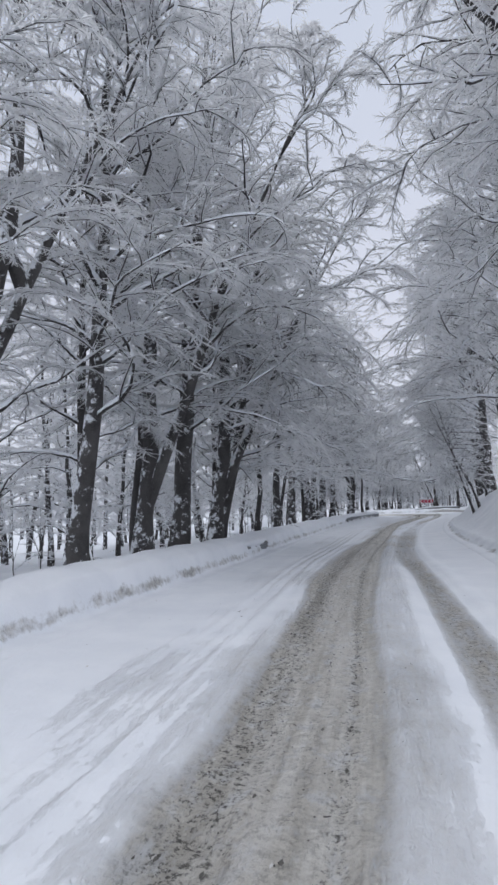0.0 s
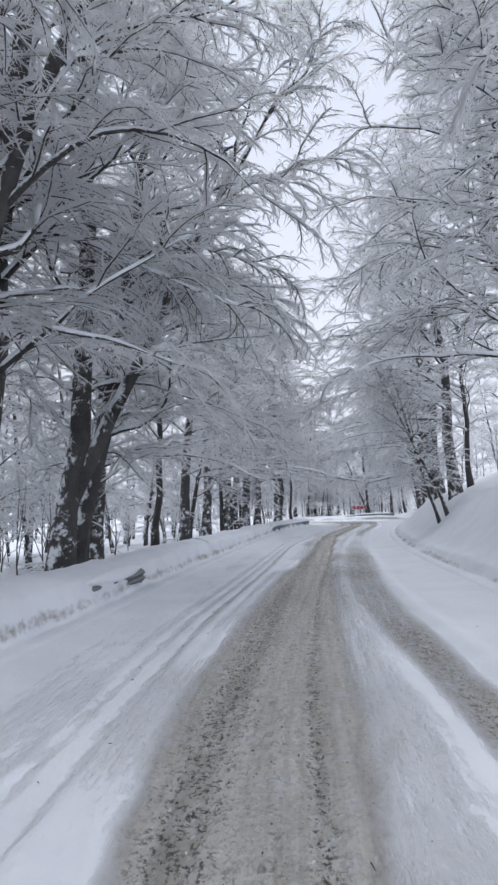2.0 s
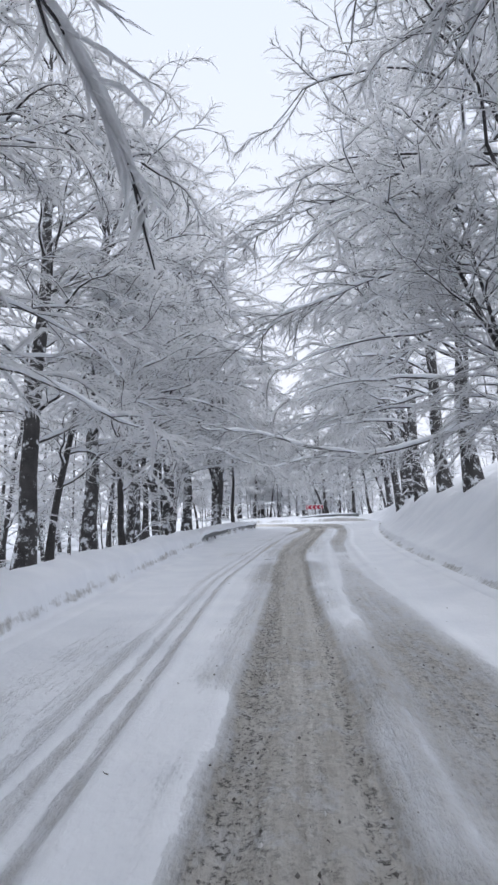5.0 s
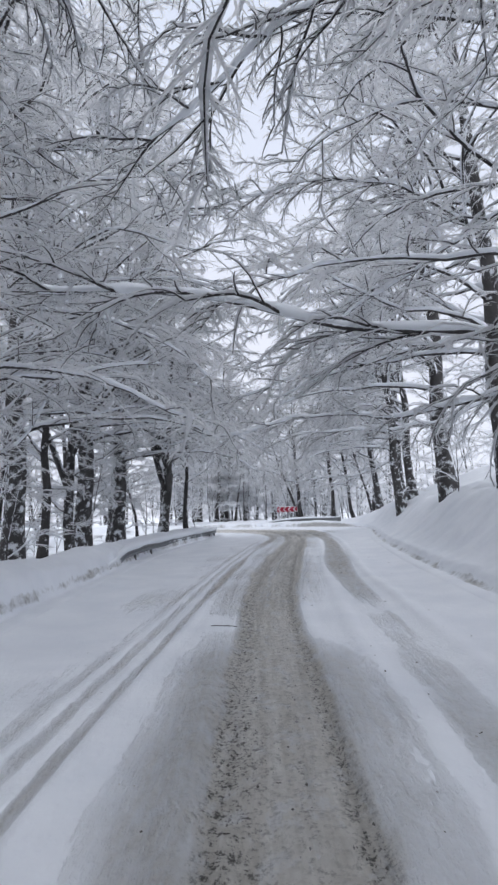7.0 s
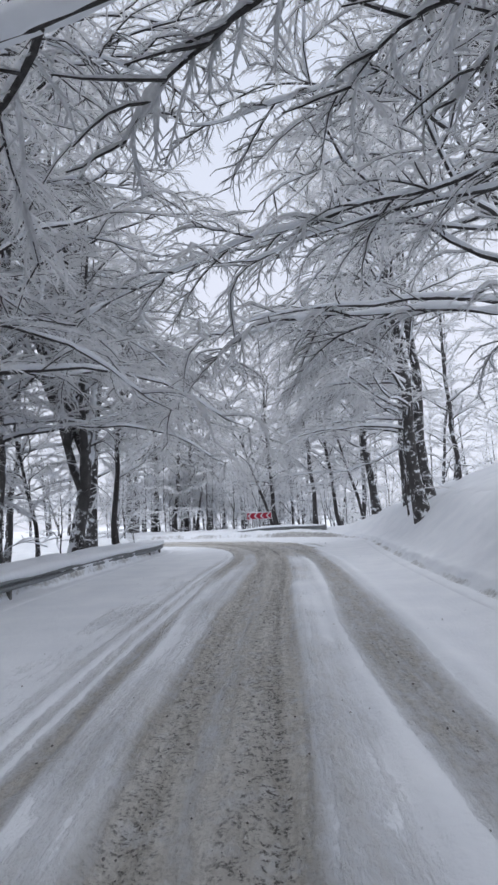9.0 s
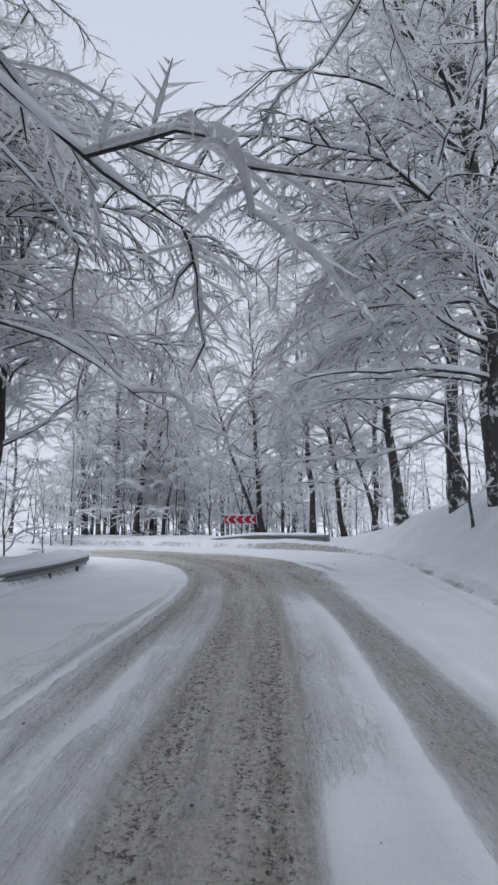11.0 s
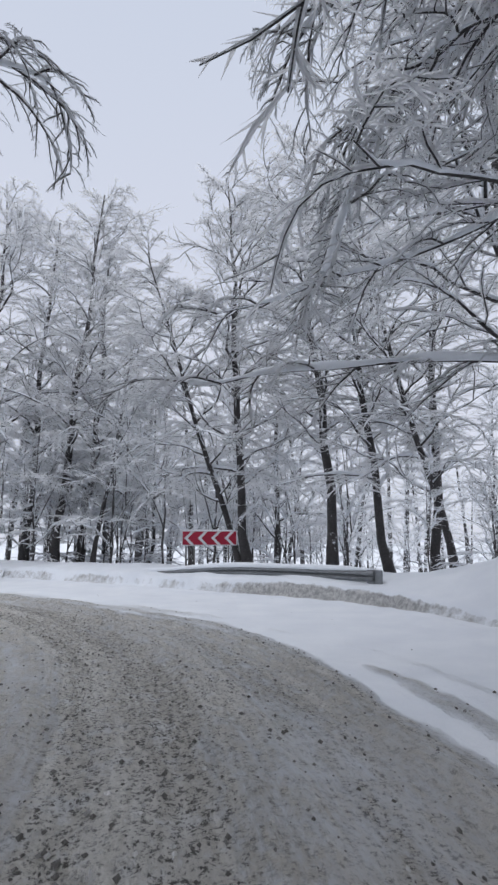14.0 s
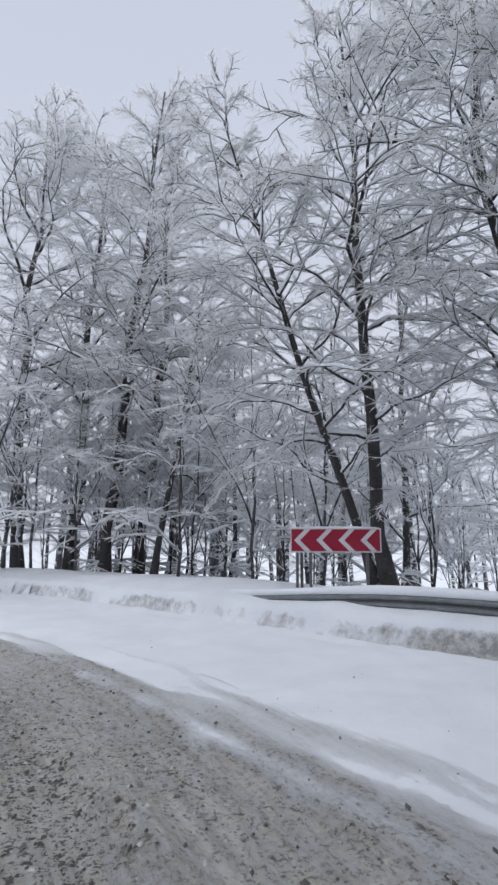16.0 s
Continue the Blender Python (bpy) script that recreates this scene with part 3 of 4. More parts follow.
def dress(rng, lp, ll, lr, per2, per3, per4, frond, sag, weep, fine, near, pad):
    """Snow, branches and rime for a set of limbs. near: rounded fingers in place of needles. frond: half width of a rimed twig. pad: half width of the snow along the branches."""
    # snow lying along the limbs, in lumps with gaps
    N, n1 = lp.shape[:2]
    m = 44 if near else 18 if fine else 6
    at = np.linspace(0, (n1 - 1) * 0.97, m)
    k = np.minimum(at.astype(int), n1 - 2)
    f = (at - k)[None, :, None]
    cap = lp[:, k] * (1 - f) + lp[:, k + 1] * f
    rad = lr[:, k] * (1 - f[..., 0]) + lr[:, k + 1] * f[..., 0]
    lump = 0.55 + 0.9 * rng.random((N, m))
    lump = np.where(rng.random((N, m)) < 0.13, 0.1, lump)
    lump[:, 1:-1] = 0.25 * lump[:, :-2] + 0.5 * lump[:, 1:-1] + 0.25 * lump[:, 2:]
    thick = (rad * 0.8 + (0.03 if near else 0.022)) * lump * (1.35 if near else 0.7 + 0.6 * rng.random((N, 1)))
    cap[..., 2] += rad * 0.5 + thick * 0.6
    cap[..., :2] += rng.normal(0, 0.010, (N, m, 2))
    caps = tubes(cap, thick, 7 if near else 5 if fine else 3)
    # branches, spread out flat and drooping at their tips
    b2, w2, s2, who2 = sprout(rng, lp, per2, 0.10, 1.0, 0.8, 0.06)
    l2 = np.minimum(ll[who2], 5.2) * (0.52 - 0.24 * s2) * (0.65 + 0.6 * rng.random(len(s2))) + 0.25
    n2 = 10 if near else 7 if fine else 5
    p2 = shoots(rng, b2, w2, l2, n2, 0.11 if near else 0.15, sag * 0.9 + weep * 0.5)
    line = np.linspace(0, 1, n2)
    r2 = ((0.006 * l2 + 0.010) if near else (0.006 * l2 + 0.007))[:, None] * (1 - 0.72 * line)[None]
    branches = [tubes(p2, r2, 5 if near else 3)]
    wide = pad * (0.3 + 0.9 * rng.random(r2.shape)) * np.interp(line, (0, 0.2, 0.8, 1), (0.6, 1.0, 1.0, 0.4))[None]
    cover = p2.copy()
    cover[..., 2] += wide * 0.45 + r2 * 0.7
    # branchlets, sheathed in rime
    b3, w3, s3, who3 = sprout(rng, p2, per3, 0.05, 1.0, 0.72, 0.0)
    l3 = (0.3 + 0.55 * rng.random(len(s3))) * (1.05 - 0.4 * s3) * np.clip(l2[who3] * 0.75, 0.45, 1.25)
    n3 = 5 if near else 3
    p3 = shoots(rng, b3, w3, l3, n3, 0.16, sag * 0.9 + weep * 0.9)
    r3 = frond * (0.75 + 0.7 * rng.random((len(l3), n3))) * np.interp(np.linspace(0, 1, n3), (0, 0.3, 0.7, 1), (0.75, 1.15, 1.0, 0.25))[None]
    if fine:
        bare = np.arange(len(l3)) % (2 if near else 6) == 1
        under = p3[bare].copy()
        under[..., 2] -= r3[bare] * 0.75
        branches.append(tubes(under, np.interp(np.linspace(0, 1, n3), (0, 1), (0.012, 0.005))[None] * np.ones((bare.sum(), 1)), 3))
    # rimed twigs along the branchlets and the branches
    b4, w4, s4, who4 = sprout(rng, p3, per4, 0.03, 1.0, 0.62, -0.06 - weep * 0.5)
    l4 = (0.10 + 0.24 * rng.random(len(s4))) * (0.42 if near else (frond / 0.018) ** 0.6) * (1.1 - 0.4 * s4)
    q4 = frond * (0.5 + 0.55 * rng.random(len(l4)))
    b5, w5, s5, who5 = sprout(rng, p2, per4 + 6, 0.05, 1.0, 0.9, -0.08 - weep)
    l5 = (0.12 + 0.22 * rng.random(len(s5))) * (0.36 if near else (frond / 0.018) ** 0.6)
    q5 = frond * (0.6 + 0.5 * rng.random(len(l5)))
    twig = fingers if near else spikes
    tips = merge([split(*tubes(p3, r3, 4 if near else 3, 0.8)), split(*tubes(cover, wide, 6 if near else 3, 0.8)), twig(b4, w4, l4, q4), twig(b5, w5, l5, q5)])
    return caps, branches, tips


def tree_mesh(seed, height, radius, crown_from=0.25, limbs=18, reach=0.34, bias=0.6, per2=7, per3=5, per4=9, frond=0.018, lean=(0.0, 0.0), sag=0.16, rise=(0.35, 1.1), fork=0, fine=True, weep=0.0, pad=0.04, full=False, longest=6.0, young=False):
    """The meshes of one tree: trunk, limbs, branches, snow on the limbs, and rimed twigs. Most limbs grow towards +x."""
    rng = np.random.default_rng(seed)
    n = 12
    hs = np.linspace(0, 1, n)
    trunk = np.zeros((1, n, 3))
    bend = np.cumsum(rng.normal(0, 0.012, (n, 2)), axis=0) * height
    trunk[0, :, 0] = bend[:, 0] * 0.5 + lean[0] * height * hs ** 1.3
    trunk[0, :, 1] = bend[:, 1] * 0.5 + lean[1] * height * hs ** 1.3
    trunk[0, :, 2] = hs * height - 0.25
    tr = radius * (1 - 0.88 * hs) ** 0.9
    tr[0] *= 1.4
    pieces_trunk = [tubes(trunk, tr[None], 12 if fine else 6)]
    for i in range(fork):
        k = int(n * (0.12 + 0.2 * rng.random()))
        a = rng.random() * 6.28
        f = shoots(rng, trunk[:, k], np.array([[math.cos(a) * 0.4, math.sin(a) * 0.4, 1.0]]), np.array([height * (0.6 + 0.2 * rng.random())]), n, 0.05, -0.08)
        pieces_trunk.append(tubes(f, (tr[k] * 0.75 * (1 - 0.88 * hs))[None], 9 if fine else 5))
        trunk = np.concatenate((trunk, f))
    # limbs
    N = limbs
    s = crown_from + (0.99 - crown_from) * (np.arange(N) + 0.6 * rng.random(N)) / N
    az = np.arange(N) * 2.4 + rng.normal(0, 0.35, N)
    x, y = np.cos(az) + bias * (1 - 0.3 * s), np.sin(az)
    el = rise[0] + (rise[1] - rise[0]) * s + rng.normal(0, 0.12, N)
    hyp = np.hypot(x, y)
    way = np.stack((x / hyp * np.cos(el), y / hyp * np.cos(el), np.sin(el)), 1)
    which = np.arange(N) % len(trunk)
    k = np.minimum((s * (n - 1)).astype(int), n - 2)
    f = (s * (n - 1) - k)[:, None]
    base = trunk[which, k] * (1 - f) + trunk[which, k + 1] * f
    ll = reach * height * (0.32 + 0.74 * np.sin(np.pi * s ** 0.8) if full else 1.08 - 0.66 * s) * (0.75 + 0.5 * rng.random(N)) * (0.7 + 0.35 * hyp)
    ll = np.minimum(ll, longest)
    lp = shoots(rng, base, way, ll, 11, 0.2, sag * 1.1, 0.02)
    drop = base[:, None, 2] - lp[..., 2]
    lp[..., 2] = base[:, None, 2] - np.where(drop > 0.4, 0.4 + (drop - 0.4) * 0.3, drop)
    lr = np.minimum(np.minimum(radius * 0.36, 0.072), 0.0105 * ll + 0.014)[:, None] * (1 - 0.88 * np.linspace(0, 1, 11) ** 0.8)[None]
    limb_meshes = [tubes(lp[i:i + 1], lr[i:i + 1], 6 if fine else 4) for i in range(N)]
    caps, branches, tips = dress(rng, lp, ll, lr, per2, per3, per4, frond, sag, weep, fine, False, pad)
    key = "tree"
    if not fine:
        branches, limb_meshes = branches + limb_meshes, []
    return dict(
        trunk=mesh_from(key + "_trunk", *merge(pieces_trunk), M_STEM if young else M_TRUNK),
        limbs=[mesh_from(key + "_limb", *m, M_LIMB) for m in limb_meshes],
        snow=mesh_from(key + "_snow", *caps, M_LOOSE),
        branches=mesh_from(key + "_branches", *merge(branches), M_BRANCH),
        twigs=mesh_from(key + "_twigs", *tips, M_FROST, fine))


def bough(tree, points, thick, seed, per2=13, weep=0.2, length=3.6):
    """A long bough of a tree through given places, dressed with snow and rime."""
    r = np.random.default_rng(seed)
    inv = np.array(tree.matrix_basis.inverted())
    p = np.array(points, float)
    s = np.concatenate(([0], np.cumsum(np.linalg.norm(np.diff(p, axis=0), axis=1))))
    n = 30
    u = np.linspace(0, s[-1], n)
    lp = np.stack([np.interp(u, s, p[:, k]) for k in range(3)], 1)
    lp[1:] += np.cumsum(r.normal(0, 0.045, (n - 1, 3)), axis=0) * 0.8 + r.normal(0, 0.09, (n - 1, 3))
    for _ in range(3):
        lp[1:-1] = 0.25 * lp[:-2] + 0.5 * lp[1:-1] + 0.25 * lp[2:]
    lr = (thick * (0.62 - 0.52 * (u / s[-1]) ** 0.8))[None]
    caps, branches, tips = dress(r, lp[None], np.array([length]), lr, per2, 12, 11, 0.0105, 0.16, weep, True, True, 0.036)

    def put(name, v, q, mat, label="", smooth=True):
        v = v @ inv[:3, :3].T + inv[:3, 3]
        ob = new(name, mesh_from(name, v, q, mat, smooth))
        tagged(ob, label, kind="stuff" if label else "")
        ob.parent = tree
    put("limb", *tubes(lp[None], lr, 8), M_LIMB)
    put("snow_cover", *caps, M_LOOSE, "snow lying on the limb")
    put("branchwork", *merge(branches), M_BOUGH, "dark branches with snow along their tops")
    put("crown", *tips, M_THICK, "rimed twigs")


def plant(kit, name, x, y, turn, size, label, category, group, tilt=0.0):
    tree = new(name)
    z = ground_z(x, y)
    tree.matrix_basis = Matrix.Translation((x, y, z)) @ pose(0, 0, 0, 0, tilt, 0) @ pose(0, 0, 0, 0, 0, turn) @ Matrix.Scale(size, 4)
    tagged(tree, label, category, group)
    for nm, me in [("trunk", kit["trunk"])] + [("limb", m) for m in kit["limbs"]]:
        new(nm, me).parent = tree
    for nm, me, tag in (("branchwork", kit["branches"], "dark branches with snow along their tops"), ("snow_cover", kit["snow"], "snow lying on the limbs"), ("crown", kit["twigs"], "rimed twigs")):
        ob = tagged(new(nm, me), tag, kind="stuff")
        ob.parent = tree
    return tree


BIG = [tree_mesh(11, 21, 0.36, 0.23, 28, 0.27, 0.6, 8, 10, 11, 0.020, weep=0.26, pad=0.06, full=True), tree_mesh(12, 23, 0.34, 0.22, 28, 0.25, 0.6, 8, 10, 11, 0.020, fork=1, weep=0.30, pad=0.06, full=True),
       tree_mesh(13, 19, 0.30, 0.25, 27, 0.29, 0.6, 8, 10, 11, 0.020, weep=0.24, pad=0.06, full=True), tree_mesh(14, 22, 0.32, 0.21, 28, 0.26, 0.7, 8, 10, 11, 0.020, fork=2, weep=0.2, pad=0.06, full=True),
       tree_mesh(15, 20, 0.34, 0.22, 30, 0.42, 1.2, 8, 10, 11, 0.020, weep=0.24, rise=(0.3, 0.85), pad=0.06, full=True, longest=8.5),
       tree_mesh(16, 18, 0.34, 0.30, 30, 0.24, 0.2, 8, 9, 10, 0.019, fork=5, weep=0.12, rise=(0.5, 1.1), pad=0.05, full=True)]
SLIM = [tree_mesh(21, 17, 0.19, 0.20, 32, 0.24, 0.2, 8, 10, 9, 0.013, rise=(0.35, 1.0), weep=0.1, pad=0.04, full=True, young=True), tree_mesh(22, 19, 0.21, 0.24, 32, 0.22, 0.2, 8, 10, 9, 0.013, rise=(0.4, 1.05), weep=0.1, pad=0.04, full=True, young=True),
        tree_mesh(23, 15, 0.15, 0.20, 28, 0.26, 0.3, 8, 10, 9, 0.013, lean=(0.12, 0.05), rise=(0.35, 1.0), weep=0.1, pad=0.04, full=True, young=True)]
FAR = [tree_mesh(31, 19, 0.17, 0.12, 20, 0.26, 0.0, 6, 5, 6, 0.034, fine=False, weep=0.06, pad=0.08), tree_mesh(32, 21, 0.19, 0.16, 20, 0.24, 0.0, 6, 5, 6, 0.034, fine=False, weep=0.06, pad=0.08),
       tree_mesh(33, 16, 0.14, 0.10, 20, 0.28, 0.0, 6, 5, 6, 0.034, fine=False, weep=0.06, pad=0.08)]
BUSH = [tree_mesh(41, 4.2, 0.035, 0.12, 9, 0.42, 0.2, 4, 4, 4, 0.016, fork=2, rise=(0.6, 1.2), fine=False, pad=0.03), tree_mesh(42, 3.4, 0.03, 0.1, 9, 0.45, 0.2, 4, 4, 4, 0.016, fork=2, rise=(0.5, 1.1), fine=False, pad=0.03)]

rng = random.Random(5)
L_BIG = "tall beech with dark bark, boughs loaded with snow and rime"
L_SLIM = "slender young beech with dark stem and rimed crown"
beeches = {}
# the beeches behind the left bank and on the right-hand cut: kit, x, y, turn, size, tilt
for kit, x, y, turn, size, tilt in (
        (0, -9.9, -46, 10, 1.0, 2), (3, -9.6, -41.0, 30, 0.92, 3), (2, -9.3, -37.5, -20, 1.0, 4), (1, -9.5, -33.6, 15, 1.0, 3), (0, -9.2, -31.3, -35, 1.05, 6), (1, -8.8, -27.8, 40, 1.0, 4),
        (2, -9.4, -26.2, 5, 0.95, 9), (4, -12.2, -18, 0, 1.0, 3), (0, -11.0, -9, 20, 0.9, 2), (4, -11.0, -2.5, -20, 1.0, 2), (4, -11.4, 5.5, 15, 1.15, 1),
        (4, -10.8, 11.6, 0, 1.22, 2), (3, -12.3, 14.0, 0, 0.85, 2), (4, -10.6, 17.2, 8, 1.12, 2), (5, -9.0, 21.8, 20, 0.95, 2), (0, -10.6, 30.0, -12, 0.95, 2),
        
        (2, 6.4, -42, 185, 1.05, -1), (1, 7.6, -37, 170, 1.05, -1), (2, 6.8, -27.5, 190, 1.0, -1), (0, 6.6, -17.5, 175, 1.0, -1), (0, 6.2, -32, 160, 0.95, -1), (4, 5.2, -23, 200, 0.9, -1), (4, 4.2, -12.0, 175, 0.9, -2), (4, 4.6, -4.0, 190, 0.95, -2), (4, 5.3, 3.5, 160, 1.0, -2), (4, 5.6, 10.5, 185, 1.1, -3),
        (4, 6.4, 22.6, 195, 0.95, -5), (4, 8.4, 27.6, 186, 1.0, -3), (4, 8.6, 31.6, 190, 1.0, -2), (2, 8.3, 37.0, 205, 0.95, -3)):
    beeches[(x, y)] = plant(BIG[kit], "beech_tree", x, y, turn, size, L_BIG, "tree", "roadside beeches", tilt)
# the low boughs that reach out over the road
bough(beeches[(4.2, -12.0)], [(4.2, -12.0, 4.4), (2.0, -10.5, 3.4), (-0.3, -10.0, 3.15), (-1.2, -9.6, 3.4), (-2.2, -9.3, 3.72), (-3.8, -9.0, 4.3), (-5.4, -8.8, 4.4)], 0.09, 61, 18)
bough(beeches[(4.6, -4.0)], [(4.6, -4.0, 5.0), (3.2, -2.4, 4.2), (1.2, -1.5, 3.75), (-0.6, -1.5, 3.8), (-2.0, -1.45, 3.68), (-3.6, -1.3, 3.4)], 0.10, 62, 16)
bough(beeches[(4.6, -4.0)], [(4.6, -4.0, 8.6), (3.0, -3.0, 8.2), (0.6, -2.0, 6.9), (-1.6, -1.2, 5.6)], 0.08, 63, 14, 0.28)
bough(beeches[(5.3, 3.5)], [(5.3, 3.5, 5.2), (3.4, 3.4, 4.4), (1.3, 3.35, 4.1), (-0.9, 3.35, 4.05), (-2.3, 3.3, 3.8)], 0.07, 64)
bough(beeches[(5.3, 3.5)], [(5.3, 3.5, 10.0), (3.0, 4.4, 9.8), (0.4, 5.0, 9.0), (-2.6, 5.0, 7.8)], 0.09, 65, 14, 0.28)
bough(beeches[(5.3, 3.5)], [(5.3, 3.5, 7.4), (3.0, 4.4, 7.2), (0.2, 5.4, 6.8), (-2.6, 6.2, 6.2), (-4.8, 6.8, 5.4)], 0.09, 72, 18, 0.26, 4.6)
bough(beeches[(5.6, 10.5)], [(5.6, 10.5, 9.0), (3.0, 10.8, 9.6), (-0.4, 11.0, 9.4), (-3.4, 11.0, 8.4)], 0.09, 73, 18, 0.28, 5.0)
bough(beeches[(-11.4, 5.5)], [(-11.4, 5.5, 10.0), (-8.6, 6.0, 11.0), (-5.8, 6.4, 11.0), (-3.2, 6.6, 10.2)], 0.08, 74, 16, 0.3, 5.0)
bough(beeches[(-12.3, 14.0)], [(-12.3, 14.0, 11.0), (-9.4, 13.6, 12.4), (-6.4, 13.4, 12.6), (-3.6, 13.2, 11.8)], 0.08, 75, 16, 0.3, 5.0)
bough(beeches[(6.4, 22.6)], [(6.4, 22.6, 9.4), (4.4, 22.6, 10.0), (2.6, 22.4, 9.6), (1.2, 22.2, 8.2)], 0.07, 76, 22, 0.36, 5.2)
bough(beeches[(6.4, 22.6)], [(6.4, 22.6, 7.5), (4.2, 20.2, 8.2), (2.0, 18.4, 8.6), (-0.4, 17.8, 8.7), (-2.6, 17.6, 8.5)], 0.11, 98, 30, 0.3, 5.0)
bough(beeches[(6.4, 22.6)], [(6.4, 22.6, 12.5), (4.2, 23.2, 13.4), (2.2, 23.6, 13.0), (0.6, 23.8, 11.8)], 0.07, 79, 22, 0.36, 5.2)
bough(beeches[(-10.6, 17.2)], [(-10.6, 17.2, 8.6), (-9.0, 17.6, 9.4), (-6.6, 18.8, 9.6), (-4.6, 19.6, 9.0)], 0.07, 80, 22, 0.4, 5.0)
bough(beeches[(4.2, -12.0)], [(4.2, -12.0, 7.6), (2.6, -10.8, 8.4), (0.2, -9.2, 8.8), (-2.2, -8.0, 8.4), (-4.4, -7.0, 7.4)], 0.085, 81, 26, 0.34, 5.0)
bough(beeches[(4.2, -12.0)], [(4.2, -12.0, 10.6), (2.4, -10.0, 12.0), (0.0, -8.0, 12.4), (-2.4, -6.4, 12.2), (-4.6, -5.2, 11.2)], 0.08, 82, 28, 0.34, 5.4)
bough(beeches[(-11.0, -9)], [(-11.0, -9, 9.0), (-9.0, -8.0, 10.4), (-6.8, -7.2, 10.8), (-4.8, -6.6, 10.2)], 0.07, 85, 22, 0.36, 5.0)
bough(beeches[(5.2, -23)], [(5.2, -23, 7.6), (3.2, -22.0, 8.6), (1.6, -21.2, 8.6), (0.2, -20.6, 7.8)], 0.07, 83, 20, 0.34, 5.0)
bough(beeches[(-8.8, -27.8)], [(-8.8, -27.8, 9.0), (-6.8, -27.0, 10.0), (-4.6, -26.4, 10.2), (-2.8, -26.0, 9.4)], 0.07, 84, 22, 0.4, 5.2)
bough(beeches[(-9.4, -26.2)], [(-9.4, -26.2, 8.6), (-7.2, -24.6, 9.8), (-5.0, -23.2, 10.0), (-3.0, -22.2, 9.2)], 0.07, 86, 22, 0.42, 5.2)
bough(beeches[(-12.2, -18)], [(-12.2, -18, 8.6), (-9.6, -16.6, 10.0), (-7.2, -15.6, 10.4), (-5.0, -15.0, 9.8)], 0.07, 87, 22, 0.42, 5.2)
bough(beeches[(5.2, -23)], [(5.2, -23, 10.4), (3.0, -21.0, 11.6), (1.2, -19.4, 11.8), (-0.6, -18.4, 11.0)], 0.07, 88, 22, 0.36, 5.2)
bough(beeches[(-10.6, 30.0)], [(-10.6, 30.0, 12.4), (-8.6, 32.0, 13.2), (-6.2, 33.8, 12.8), (-3.6, 35.0, 11.6)], 0.07, 89, 14, 0.42, 4.4)
bough(beeches[(6.4, 22.6)], [(6.4, 22.6, 9.8), (4.2, 24.2, 11.4), (2.0, 25.2, 12.0), (-0.4, 25.6, 11.4)], 0.09, 90, 24, 0.36, 5.4)
bough(beeches[(-10.6, 17.2)], [(-10.6, 17.2, 10.4), (-8.8, 19.0, 12.0), (-6.2, 21.6, 12.8), (-3.8, 23.4, 12.4)], 0.08, 91, 24, 0.38, 5.4)
bough(beeches[(5.3, 3.5)], [(5.3, 3.5, 11.0), (2.6, 2.6, 12.2), (-0.4, 1.8, 12.2), (-3.4, 1.2, 11.2)], 0.09, 92, 26, 0.36, 5.4)
bough(beeches[(-11.0, -2.5)], [(-11.0, -2.5, 10.0), (-9.6, -1.6, 11.4), (-6.8, -0.8, 11.8), (-4.2, -0.2, 11.0)], 0.08, 93, 24, 0.38, 5.2)
bough(beeches[(8.6, 31.6)], [(8.6, 31.6, 5.8), (7.0, 31.9, 5.0), (4.9, 32.0, 4.5), (2.4, 32.0, 4.4), (0.6, 32.1, 4.3), (-0.8, 32.2, 4.0)], 0.085, 66)
bough(beeches[(8.6, 31.6)], [(8.6, 31.6, 12.4), (5.8, 32.0, 11.8), (3.8, 32.0, 10.0), (1.9, 32.0, 7.4), (1.2, 32.0, 5.6)], 0.09, 67, 28, 0.36, 5.5)
bough(beeches[(8.6, 31.6)], [(8.6, 31.6, 8.2), (5.6, 33.0, 7.8), (3.2, 33.9, 7.0), (0.8, 34.2, 6.3), (-0.4, 34.2, 6.1)], 0.085, 68, 20, 0.22, 4.4)
bough(beeches[(-10.6, 30.0)], [(-10.6, 30.0, 11.6), (-8.0, 30.4, 12.0), (-4.8, 30.8, 11.6), (-1.6, 31.0, 10.8)], 0.08, 69, 22, 0.4, 5.2)
bough(beeches[(-9.0, 21.8)], [(-9.0, 21.8, 6.8), (-6.5, 24.5, 7.4), (-3.7, 26.0, 7.6), (-2.3, 26.2, 7.5), (-1.6, 26.4, 8.2), (-1.0, 26.6, 9.3)], 0.10, 70, 24, 0.3, 5.0)
bough(beeches[(-9.0, 21.8)], [(-9.0, 21.8, 11.0), (-7.0, 23.6, 12.4), (-4.4, 25.0, 12.6), (-1.9, 26.0, 11.8)], 0.08, 77, 24, 0.42, 5.5)
bough(beeches[(-10.6, 30.0)], [(-10.6, 30.0, 7.0), (-8.6, 30.6, 8.2), (-6.4, 31.2, 8.6), (-4.2, 31.4, 8.4), (-2.2, 31.4, 7.6)], 0.08, 78, 26, 0.36, 5.0)
bough(beeches[(-9.0, 21.8)], [(-9.0, 21.8, 7.5), (-6.5, 21.0, 9.0), (-4.2, 20.6, 9.2), (-2.4, 20.4, 8.6), (-1.2, 20.2, 7.8)], 0.08, 94, 28, 0.4, 5.0)
bough(beeches[(-10.6, 17.2)], [(-10.6, 17.2, 6.5), (-7.5, 19.0, 8.0), (-5.0, 20.0, 8.2), (-3.0, 20.6, 7.4)], 0.08, 95, 26, 0.36, 5.0)
